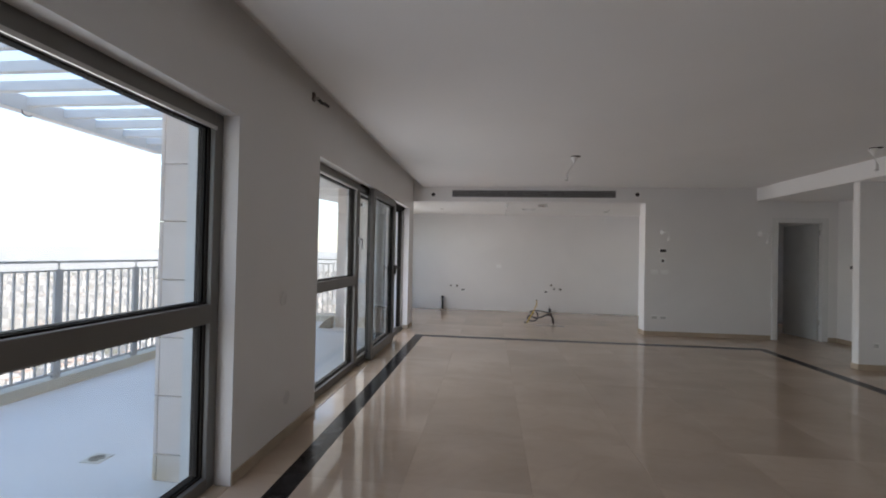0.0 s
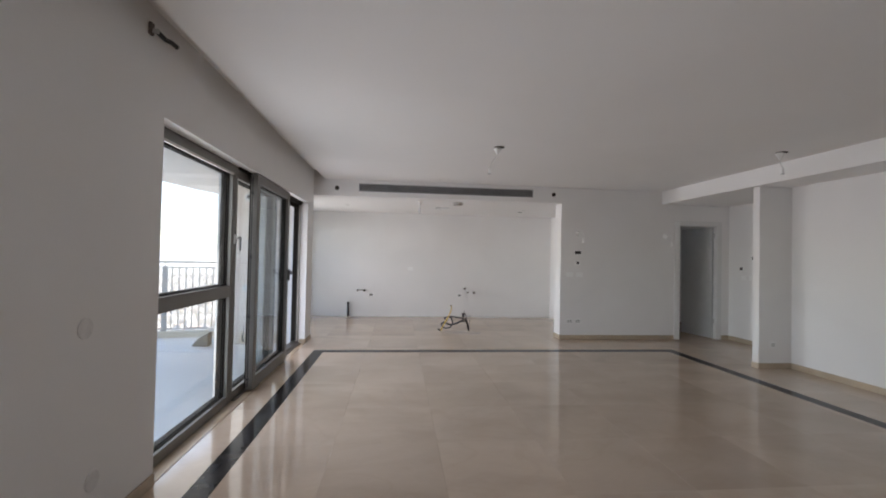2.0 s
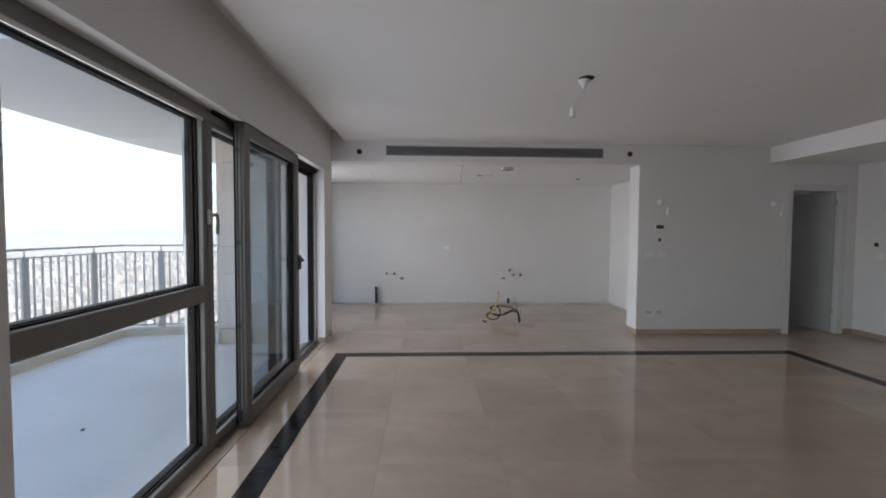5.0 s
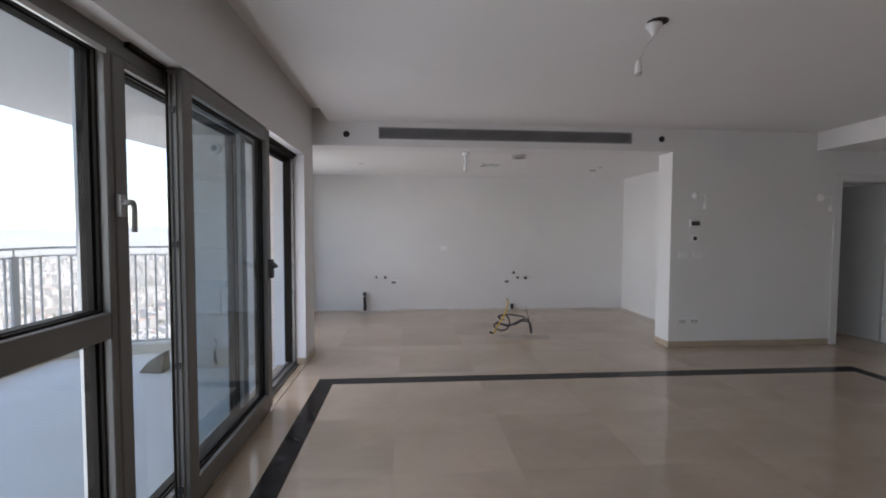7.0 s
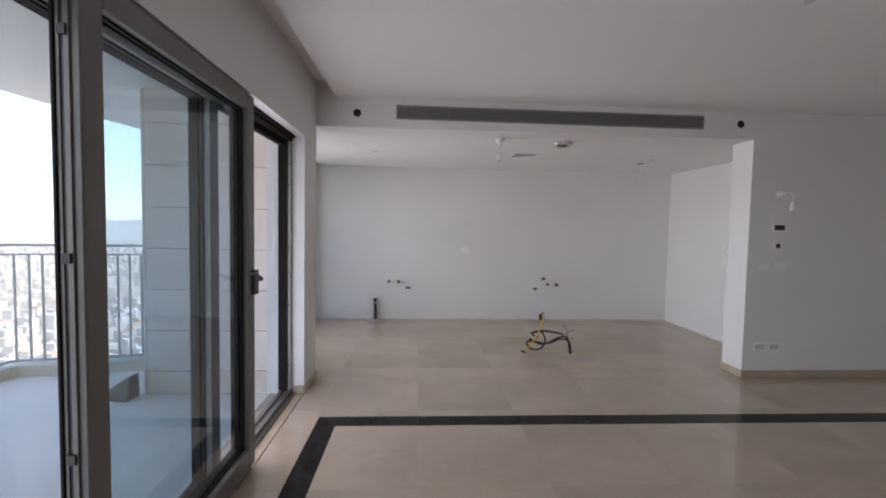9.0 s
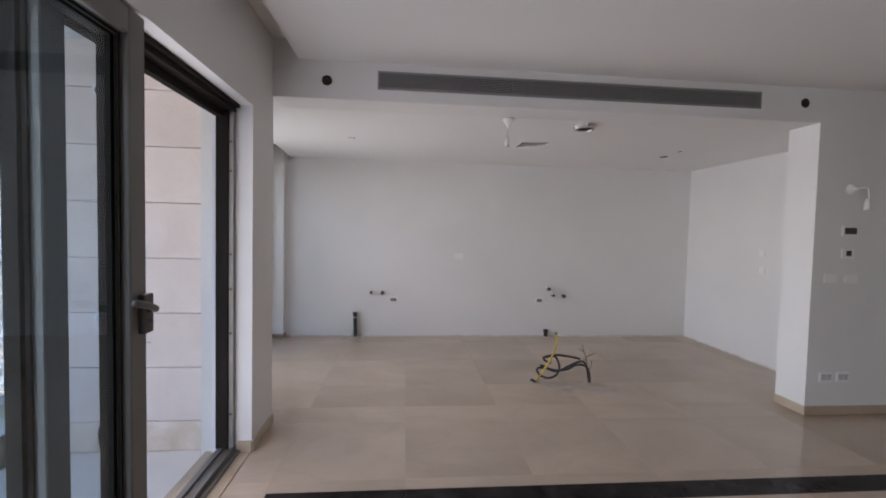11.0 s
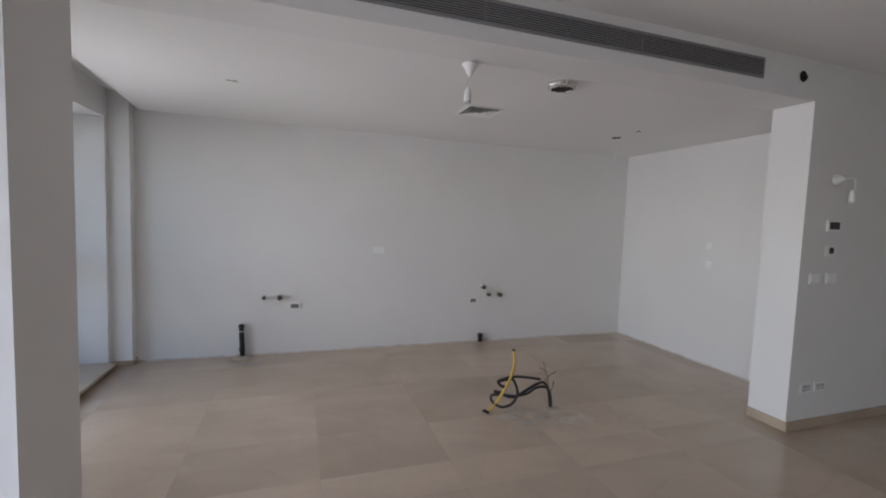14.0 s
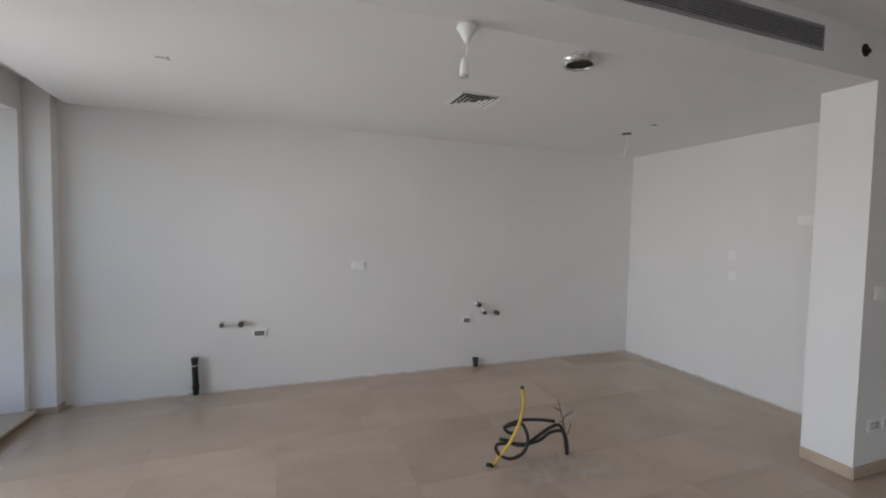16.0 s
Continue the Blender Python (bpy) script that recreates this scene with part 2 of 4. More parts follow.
# glow that paints haze over the city and pales the low sky
M_HAZE_GLOW = haze("far_haze_glow", (0.93, 0.97, 1.0), 0.32, 20.0, 1150.0, 0.6)
M_HAZE_GLOW_MID = haze("city_haze_glow", (1.0, 0.975, 0.955), 0.32, -60.0, 20.0, 0.38)
M_HAZE_GLOW_NEAR = haze("near_haze_glow", (1.0, 0.975, 0.955), 0.32, -30.0, 6.0, 0.34)
# hill colour holds the pale blue of distance haze
M_HILL = surface("hills_with_painted_haze", (0.44, 0.46, 0.49), 1.0, vary=0.2, scale=0.004, bump=0.0, bscale=0.03)

# ---- mesh helpers ----
BASE = {}


def thing(name, at, label="", category="", group="", kind=""):
    ob = new(name)
    ob.empty_display_size = 0.1
    ob.location = at
    BASE[ob] = Vector(at)
    return tagged(ob, label, category, group, kind)


def part(name, bm, material, parent=None, label="", smooth=False, bevel=0.0, seg=1):
    if bevel:
        bmesh.ops.bevel(bm, geom=bm.edges[:], offset=bevel, segments=seg, affect="EDGES", profile=0.7)
    bmesh.ops.recalc_face_normals(bm, faces=bm.faces)
    me = bpy.data.meshes.new(name)
    off = BASE.get(parent, Vector((0, 0, 0)))
    bm.to_mesh(me)
    bm.free()
    me.transform(Matrix.Translation(-off))
    if smooth:
        me.shade_smooth()
    me.materials.append(material)
    ob = new(name, me)
    BASE[ob] = off
    if parent is not None:
        ob.parent = parent
    if label:
        ob["label"] = label
    return ob


def single(name, bm, material, at, label, category, group="", kind="", **kw):
    """A thing of one mesh, with its origin at its base."""
    ob = part(name, bm, material, None, **kw)
    ob.data.transform(Matrix.Translation(-Vector(at)))
    ob.location = at
    BASE[ob] = Vector(at)
    return tagged(ob, label, category, group, kind)


def box(bm, x0, x1, y0, y1, z0, z1):
    m = Matrix.Translation(((x0 + x1) / 2, (y0 + y1) / 2, (z0 + z1) / 2)) @ Matrix.Diagonal((x1 - x0, y1 - y0, z1 - z0, 1))
    bmesh.ops.create_cube(bm, size=1, matrix=m)
    return bm


def boxes(*dims):
    bm = bmesh.new()
    for d in dims:
        box(bm, *d)
    return bm


def lathe(profile, at, axis="z", n=24):
    """A turned shape: (radius, height) pairs along an axis from the point at."""
    bm = bmesh.new()
    rings = []
    for r, h in profile:
        ring = []
        for i in range(n):
            a = 2 * math.pi * i / n
            p = Vector((r * math.cos(a), r * math.sin(a), h))
            if axis == "y":
                p = Vector((p.x, p.z, p.y))
            elif axis == "x":
                p = Vector((p.z, p.x, p.y))
            ring.append(bm.verts.new(p + Vector(at)))
        rings.append(ring)
    for a, b in zip(rings, rings[1:]):
        for i in range(n):
            bm.faces.new((a[i], a[(i + 1) % n], b[(i + 1) % n], b[i]))
    bm.faces.new(rings[0])
    bm.faces.new(rings[-1])
    return bm


def smooth_path(points, steps=8):
    pts = [Vector(p) for p in points]
    pts = [2 * pts[0] - pts[1]] + pts + [2 * pts[-1] - pts[-2]]
    out = []
    for i in range(1, len(pts) - 2):
        p0, p1, p2, p3 = pts[i - 1:i + 3]
        for k in range(steps):
            t = k / steps
            out.append(0.5 * (2 * p1 + (p2 - p0) * t + (2 * p0 - 5 * p1 + 4 * p2 - p3) * t * t + (3 * p1 - p0 - 3 * p2 + p3) * t ** 3))
    out.append(pts[-2])
    return out


def tube(points, r, n=8, ribs=0.0, steps=8):
    """A round tube along a smooth line through the points; ribs: relief of a corrugated conduit."""
    path = smooth_path(points, steps)
    bm = bmesh.new()
    rings = []
    up = Vector((0.13, 0.31, 0.94)).normalized()
    for i, p in enumerate(path):
        d = (path[min(i + 1, len(path) - 1)] - path[max(i - 1, 0)]).normalized()
        u = d.cross(up)
        u = u.normalized() if u.length > 1e-4 else d.orthogonal().normalized()
        v = d.cross(u)
        rr = r * (1 + (ribs if i % 2 else -ribs))
        rings.append([bm.verts.new(p + rr * (math.cos(2 * math.pi * k / n) * u + math.sin(2 * math.pi * k / n) * v)) for k in range(n)])
    for a, b in zip(rings, rings[1:]):
        for k in range(n):
            bm.faces.new((a[k], a[(k + 1) % n], b[(k + 1) % n], b[k]))
    bm.faces.new(rings[0])
    bm.faces.new(rings[-1])
    return bm


def structure(name, bm, material, label, **kw):
    return tagged(part(name, bm, material, None, **kw), label, name.split("_")[0], "", "structure")


# ---- structure: shell ----
ROOF = 4.3
structure("wall_west", boxes(
    (XO, XW, YS - 0.25, W1A, 0, ROOF), (XO, XW, W1B, W2A, 0, ROOF), (XO, XW, W2B, 8.42, 0, ROOF),
    (XO, XW, W1A, W1B, W1T, ROOF), (XO, XW, W2A, W2B, W2T, ROOF)), M_WALL, "smooth white painted wall with two wide window openings")
structure("wall_niche_south", boxes((XNW - 0.5, XO - 0.002, 8.15, 8.42, ZB, ROOF)), M_WALL, "white painted return wall beside the niche window")
NWA, NWB, NWO = 8.62, 10.93, XNW - 0.45    # niche window, its reveal 0.45 deep
structure("wall_niche_west", boxes(
    (NWO, XNW, 8.42, NWA, 0, ROOF), (NWO, XNW, NWB, YN + 0.25, 0, ROOF), (NWO, XNW, NWA, NWB, 2.29, ROOF),
    (NWO, XNW, NWA, NWB, ZB - 0.1, 0.03)), M_WALL, "white painted niche wall with a deep window reveal")
structure("wall_niche_pier", boxes((XNW, -1.99, 10.985, YN, 0, ZN + 0.139)), M_WALL, "white boxed-in corner pier")
structure("wall_north", boxes((XNW, XNE + 0.25, YN, YN + 0.25, 0, ROOF)), M_WALL, "white painted kitchen wall with raw pipe stubs")
structure("wall_niche_east", boxes((XNE, XNE + 0.25, YB + 0.285, YN, 0, ROOF)), M_WALL, "white painted side wall of the niche")
DA, DB, DT = 5.175, 5.89, 2.07
structure("wall_door", boxes(
    (XP, DA - 0.02, YB, YB + 0.285, 0, ROOF), (DB + 0.02, 6.40, YB, YB + 0.285, 0, ROOF), (DA - 0.02, DB + 0.02, YB, YB + 0.285, DT + 0.02, ROOF)),
    M_WALL, "white painted wall with a doorway")
structure("wall_beam", boxes((XW, XP, YB, YB + 0.285, ZN + 0.001, ROOF)), M_WALL, "white boxed beam over the niche opening")
structure("wall_hall_east", boxes((6.15, 6.40, 6.46, YB, 0, ROOF)), M_WALL, "white painted hall wall with controls")
structure("wall_column", boxes((XCOL, XE + 0.25, 6.35, 6.46, 0, ZD)), M_WALL, "white wall pier beside the hall", bevel=0.004)
structure("wall_hall_south", boxes((XE + 0.25, 6.40, 6.36, 6.46, 0, ROOF)), M_WALL, "white wall closing the hall")
structure("wall_east", boxes((XE, XE + 0.25, YS - 0.25, 6.36, 0, ROOF)), M_WALL, "long white painted wall")
structure("wall_south", boxes((XW, XE, YS - 0.25, YS, 0, ROOF)), M_WALL, "plain white wall added unseen behind the start")
structure("wall_back_room", boxes((4.2, 6.9, 11.6, 11.8, 0, ROOF), (XNE + 0.25, 4.2, YB + 0.285, 11.8, 0, ROOF), (6.7, 6.9, YB + 0.285, 11.6, 0, ROOF)),
          M_WALL, "plain walls of the unlit room behind the door")
structure("ceiling", boxes((-1.19, XC, YS, YB, ZC, ZC + 0.3), (XW, -1.19, YS, YB, ZC + 0.14, ZC + 0.3)), M_CEIL, "flat white ceiling with a curtain recess along the windows")
structure("ceiling_dropped", boxes((XC, 6.15, 6.46, YB, ZD, ROOF - 0.01), (XC, XE, YS, 6.36, ZD, ROOF - 0.01), (XC, XE + 0.25, 6.36, 6.46, ZD + 0.001, ROOF - 0.01)),
          M_CEIL, "dropped white ceiling strip over the hall side")
bm = boxes((XNW, XW, 8.42, YN, ZN + 0.14, ZN + 0.3))
low = [(-1.76, 8.42), (XW, 8.42), (XW, YB + 0.285), (XNE, YB + 0.285), (XNE, YN), (-1.94, YN)]
under = bm.faces.new([bm.verts.new((x, y, ZN)) for x, y in low])
lift = bmesh.ops.extrude_face_region(bm, geom=[under])
bmesh.ops.translate(bm, vec=(0, 0, 0.139), verts=[v for v in lift["geom"] if isinstance(v, bmesh.types.BMVert)])
structure("ceiling_niche", bm, M_CEIL, "lower white ceiling of the kitchen niche with a recess along its window")
structure("ceiling_back_room", boxes((4.2, 6.7, YB + 0.285, 11.6, 2.5, 2.7)), M_CEIL, "ceiling of the unlit room")
# unseen slab, added to hold the sun off the balcony side
structure("roof_slab", boxes((XO - 0.1, 6.9, YS - 0.3, 11.8, ROOF, ROOF + 0.4), (XNW - 0.3, XO - 0.1, 8.0, 11.8, ROOF, ROOF + 0.4)), M_SOFFIT, "unseen roof slab added to close the flat and shade the balcony")
floor = structure("floor", boxes((XW - 0.30, 6.9, YS - 0.25, YN + 0.7, -0.25, -0.006), (XNW, XW - 0.30, YB + 0.01, YN + 0.25, -0.25, -0.006)),
                  M_GROUT, "polished beige marble tiled floor with a black inlaid border")


# ---- skirting ----
def skirting(name, *dims):
    structure(name, boxes(*dims), M_SKIRT, "low beige marble skirting", bevel=0.003)


SK = 0.075
skirting("baseboard_west", (XW, XW + 0.012, W1B, W2A, 0, SK), (XW, XW + 0.012, YS, W1A, 0, SK), (XW, XW + 0.012, W2B, 8.42, 0, SK))
skirting("baseboard_pier_end", (XW - 0.09, XW, W2B - 0.012, W2B, 0, SK))
skirting("baseboard_door_wall", (XP - 0.012, DA - 0.105, YB - 0.012, YB, 0, SK))
skirting("baseboard_wall_end", (XP - 0.012, XP, YB, YB + 0.285, 0, SK))
skirting("baseboard_hall", (DB + 0.10, 6.15, YB - 0.012, YB, 0, SK), (6.138, 6.15, 6.46, YB - 0.012, 0, SK))
skirting("baseboard_column", (XCOL - 0.012, XE, 6.338, 6.35, 0, SK), (XCOL - 0.012, XCOL, 6.35, 6.46, 0, SK))
skirting("baseboard_east", (XE - 0.012, XE, YS, 6.338, 0, SK))
skirting("baseboard_niche_pier", (XNW, -1.978, 10.973, 10.985, 0, 0.05), (-1.99, -1.978, 10.985, YN, 0, 0.05))
def rough_edge(name, along_x, a, b, fixed, out):
    """An uneven lip of plaster and dust where a wall without skirting meets the floor."""
    rg = random.Random(len(name))
    bm = bmesh.new()
    rows, u = [], a
    while u <= b:
        h, d = 0.010 + rg.uniform(-0.005, 0.006), 0.009 + rg.uniform(-0.004, 0.008)
        pts = ((0, 0.0), (d + 0.006, 0.0), (d * 0.5, h * 0.6), (0, h))
        rows.append([bm.verts.new((u, fixed + out * p, z) if along_x else (fixed + out * p, u, z)) for p, z in pts])
        u += rg.uniform(0.03, 0.09)
    for r, q in zip(rows, rows[1:]):
        for k in range(3):
            bm.faces.new((r[k], q[k], q[k + 1], r[k + 1]))
    return structure(name, bm, M_DUST, "ragged plaster edge at the foot of the wall")


rough_edge("trim_north_edge", True, -1.97, XNE, YN, -1)
rough_edge("trim_niche_east_edge", False, YB + 0.29, YN, XNE, -1)
structure("window_sill_niche", boxes((NWO + 0.005, XNW + 0.07, NWA + 0.005, NWB - 0.005, 0.031, 0.058)), M_SKIRT, "low marble window sill", bevel=0.004)
structure("threshold", boxes((XO, XW - 0.005, W2A + 0.01, W2B - 0.01, -0.02, 0.004), (XO, XW - 0.005, W1A + 0.01, W1B - 0.01, -0.02, 0.004)), M_SKIRT, "marble threshold under the windows", bevel=0.002)


# ---- windows and sliding door ----
def ring_frame(x0, x1, y0, y1, z0, z1, side, top, bottom):
    """Four bars round an opening in a plane of constant x."""
    return boxes((x0, x1, y0, y0 + side, z0, z1), (x0, x1, y1 - side, y1, z0, z1),
                 (x0, x1, y0 + side, y1 - side, z1 - top, z1), (x0, x1, y0 + side, y1 - side, z0, z0 + bottom))


def pane(parent, x, y0, y1, z0, z1, material=None):
    ob = part("pane", boxes((x - 0.004, x + 0.004, y0, y1, z0, z1)), material or M_GLASS, parent)
    ob.visible_shadow = False
    part("gasket", ring_frame(x + 0.004, x + 0.016, y0 - 0.004, y1 + 0.004, z0 - 0.004, z1 + 0.004, 0.014, 0.014, 0.014), M_GASKET, parent, "black rubber gasket")
    part("gasket", ring_frame(x - 0.05, x - 0.005, y0 - 0.004, y1 + 0.004, z0 - 0.004, z1 + 0.004, 0.022, 0.018, 0.018), M_GASKET, parent, "dark outer rebate")


FX0, FX1 = -1.545, -1.470   # window frames, outer and inner face
w1 = tagged(thing("window_1", (FX0, W1A, 0)), "fixed grey aluminium window with a crossbar, full height", "window", "", "structure")
part("window_frame", ring_frame(FX0, FX1, W1A, W1B, 0.004, W1T, 0.075, 0.085, 0.075), M_ALU, w1, bevel=0.004)
part("mullion", boxes((FX0, FX1, 0.88, 1.0, 0.079, W1T - 0.085)), M_ALU, w1, bevel=0.004)
for a, b in ((W1A + 0.075, 0.88), (1.0, W1B - 0.075)):
    part("crossbar", boxes((FX0, FX1 + 0.002, a, b, 0.965, 1.075)), M_ALU, w1, bevel=0.004)
    pane(w1, -1.515, a, b, 1.075, W1T - 0.085)
    pane(w1, -1.515, a, b, 0.079, 0.965)
    part("glazing_bead", boxes((FX1, FX1 + 0.012, a, b, W1T - 0.105, W1T - 0.085)), M_STEEL, w1, "bright glazing bead")

w2 = tagged(thing("window_2", (FX0, W2A, 0)), "grey aluminium balcony window wall with fixed pane and glazed door", "window", "", "structure")
part("window_frame", boxes((FX0, FX1, W2A, W2A + 0.07, 0.005, W2T), (FX0, FX1, W2A + 0.07, 6.62, W2T - 0.08, W2T),
                           (FX0, FX1, W2A + 0.07, 5.18, 0.005, 0.085), (FX0, FX1, 5.18, 6.62, 0.005, 0.045)), M_ALU, w2, bevel=0.004)
part("mullion", boxes((-1.521, FX1 + 0.004, 5.17, 5.208, 0.045, W2T - 0.08)), M_ALU, w2, bevel=0.004)
part("crossbar", boxes((FX0, FX1 + 0.002, W2A + 0.07, 5.17, 1.0, 1.105)), M_ALU, w2, bevel=0.004)
pane(w2, -1.515, W2A + 0.07, 5.17, 1.105, W2T - 0.08)
pane(w2, -1.515, W2A + 0.07, 5.17, 0.085, 1.0)
part("glazing_bead", boxes((FX1, FX1 + 0.012, W2A + 0.07, 5.17, W2T - 0.1, W2T - 0.08)), M_STEEL, w2, "bright glazing bead")
part("shutter_guide", boxes((-1.590, -1.523, 5.166, 5.206, ZB, W2T + 0.1)), M_PERG, w2, "pale outer guide rail", bevel=0.003)
sash = part("door_sash", boxes((FX0 + 0.005, FX1 + 0.008, 5.21, 5.287, 0.047, W2T - 0.082), (FX0 + 0.005, FX1 + 0.008, 6.525, 6.62, 0.047, W2T - 0.082),
                               (FX0 + 0.005, FX1 + 0.008, 5.287, 6.525, W2T - 0.115, W2T - 0.082), (FX0 + 0.005, FX1 + 0.008, 5.287, 6.525, 0.047, 0.10)), M_ALU, w2, "fixed glazed door sash", bevel=0.004)
pane(w2, -1.510, 5.287, 6.525, 0.10, W2T - 0.115)
part("track", boxes((FX0, FX1, 6.62, W2B, 0.004, 0.035), (FX0 - 0.02, FX0 + 0.012, 6.62, W2B, 0.035, 0.05), (FX1 - 0.012, FX1, 6.62, W2B, 0.035, 0.05),
                     (FX1, FX1 + 0.03, 5.3, W2B, 0.004, 0.02)), M_ALU, w2, "grey sliding door track")
part("head_rail", boxes((FX0, FX1, 6.62, W2B, W2T - 0.05, W2T), (FX0 - 0.03, FX0 + 0.01, 6.62, W2B, W2T - 0.09, W2T - 0.05),
                        (FX1, FX1 + 0.022, 5.3, W2B, W2T - 0.022, W2T)), M_GASKET, w2, "dark head rail of the sliding door")
part("jamb", boxes((FX0 - 0.03, FX0 + 0.042, W2B - 0.05, W2B, 0.05, W2T - 0.05)), M_GASKET, w2, "dark jamb seal")
part("jamb", boxes((FX0 + 0.042, FX1 - 0.004, W2B - 0.035, W2B, 0.035, W2T - 0.05)), M_STRIP, w2, "pale metal locking strip", bevel=0.003)
for z in (0.26, 0.78, 1.06, 1.28, 1.80, 1.98):
    part("striker", boxes((FX0 + 0.05, FX1 - 0.013, W2B - 0.040, W2B - 0.035, z, z + 0.013)), M_DARK, w2, "small black striker")


def window_handle(parent, x, y, z):
    """A window handle turned down: a rounded plate, a short neck and a flat grip."""
    p = part("handle_plate", boxes((x, x + 0.020, y - 0.017, y + 0.017, z - 0.045, z + 0.045)), M_HANDLE_PALE, parent, "pale metal handle plate", bevel=0.006, seg=2)
    part("neck", lathe([(0.013, 0.018), (0.011, 0.03), (0.011, 0.046)], (x, y, z + 0.012), "x", 14), M_HANDLE_PALE, p, smooth=True)
    part("grip", tube([(x + 0.046, y - 0.006, z + 0.016), (x + 0.047, y + 0.012, z + 0.014), (x + 0.047, y + 0.022, z - 0.004), (x + 0.047, y + 0.023, z - 0.05), (x + 0.045, y + 0.024, z - 0.108)], 0.0105, 10),
         M_HANDLE, p, "grey handle grip", smooth=True)


def door_lever(parent, x, y, z):
    """A door lever on a thick escutcheon that laps round the leaf's edge."""
    p = part("escutcheon", boxes((x - 0.026, x + 0.022, y - 0.046, y + 0.012, z - 0.072, z + 0.075)), M_BRONZE, parent, "dark thick handle escutcheon", bevel=0.007, seg=2)
    part("keyhole", boxes((x + 0.0235, x + 0.0255, y - 0.020, y - 0.008, z - 0.030, z - 0.020)), M_DARK, p, "black keyhole")
    part("lever", tube([(x + 0.018, y - 0.018, z + 0.018), (x + 0.040, y - 0.018, z + 0.018), (x + 0.050, y - 0.032, z + 0.023), (x + 0.052, y - 0.085, z + 0.042), (x + 0.050, y - 0.150, z + 0.060)], 0.0125, 12), M_BRONZE, p, smooth=True)


window_handle(w2, FX1 + 0.008, 5.224, 1.535)

LX0, LX1 = -1.445, -1.368
LA, LB, LT = 5.56, 6.865, 2.212
leaf = thing("sliding_door", (LX0, LA, 0.02), "open grey aluminium sliding door leaf with tinted glass", "door", "", "")
part("leaf_frame", ring_frame(LX0, LX1, LA, LB, 0.024, LT, 0.092, 0.092, 0.125), M_ALU, leaf, bevel=0.005)
pane(leaf, -1.415, LA + 0.092, LB - 0.092, 0.149, LT - 0.092, M_GLASS_BLUE)
part("edge_strip", boxes((LX0 + 0.012, LX0 + 0.022, LA - 0.006, LA, 0.06, LT - 0.03), (LX0 + 0.034, LX1 - 0.028, LA - 0.006, LA, 0.06, LT - 0.03)), M_ALU, leaf, "grey grooved lock strip on the leaf edge")
part("groove", boxes((LX0 + 0.022, LX0 + 0.034, LA - 0.002, LA, 0.06, LT - 0.03)), M_DARK, leaf, "dark groove in the leaf edge")
part("edge_seal", boxes((LX0 + 0.002, LX0 + 0.010, LA - 0.012, LA, 0.04, LT - 0.02)), M_GASKET, leaf, "black edge seal")
for z in (0.12, 0.75, 1.35, 2.0):
    part("roller", boxes((LX0 + 0.018, LX1 - 0.034, LA - 0.012, LA - 0.006, z, z + 0.03)), M_DARK, leaf, "small black roller cam")
part("bogie", boxes((LX0, LX1 - 0.005, LA + 0.05, LA + 0.25, 0.008, 0.024), (LX0, LX1 - 0.005, LB - 0.25, LB - 0.05, 0.008, 0.024)), M_DARK, leaf, "black roller carriage")
door_lever(leaf, LX1, LB - 0.005, 1.13)

w3 = tagged(thing("window_3", (NWO, 9.9, 0.058)), "grey aluminium window with a crossbar at the back of a deep white reveal", "window", "", "structure")
part("window_frame", ring_frame(NWO + 0.01, NWO + 0.08, NWA + 0.003, NWB - 0.003, 0.059, 2.288, 0.06, 0.06, 0.06), M_ALU, w3, bevel=0.004)
part("crossbar", boxes((NWO + 0.01, NWO + 0.082, NWA + 0.063, NWB - 0.063, 1.0, 1.105)), M_ALU, w3, bevel=0.004)
for a, b in ((0.119, 1.0), (1.105, 2.228)):
    pane(w3, NWO + 0.055, NWA + 0.063, NWB - 0.063, a, b)

# ---- door ----
door = tagged(thing("door_1", (DA, YB, 0)), "pale grey interior door standing open in a white frame", "door", "", "structure")
part("casing", boxes((DA - 0.10, DA, YB - 0.018, YB, 0, DT + 0.085), (DB, DB + 0.10, YB - 0.018, YB, 0, DT + 0.085), (DA, DB, YB - 0.018, YB, DT, DT + 0.085)),
     M_CASING, door, "white door casing", bevel=0.004)
part("door_lining", boxes((DA - 0.02, DA, YB, YB + 0.285, 0, DT), (DB, DB + 0.02, YB, YB + 0.285, 0, DT), (DA, DB, YB, YB + 0.285, DT, DT + 0.02)),
     M_CASING, door, "white door lining")
dl = part("door_leaf", boxes((-0.042, 0, 0, 0.72, 0.012, DT - 0.012)), M_DOOR, None, "pale grey laminate leaf", bevel=0.003)
dl.parent = door
dl.matrix_local = pose(DB - DA - 0.004, 0.055, 0, 0, 0, 8)
BASE[dl] = Vector((0, 0, 0))
for z in (0.28, 1.86):
    part("hinge", lathe([(0.012, 0), (0.012, 0.09)], (0.0, -0.012, z), n=10), M_STEEL, dl, "steel hinge", smooth=False)
part("door_handle", tube([(-0.042, 0.66, 1.02), (-0.09, 0.66, 1.02), (-0.095, 0.60, 1.02), (-0.095, 0.54, 1.02)], 0.009, 8), M_STEEL, dl, "steel lever handle", smooth=True)

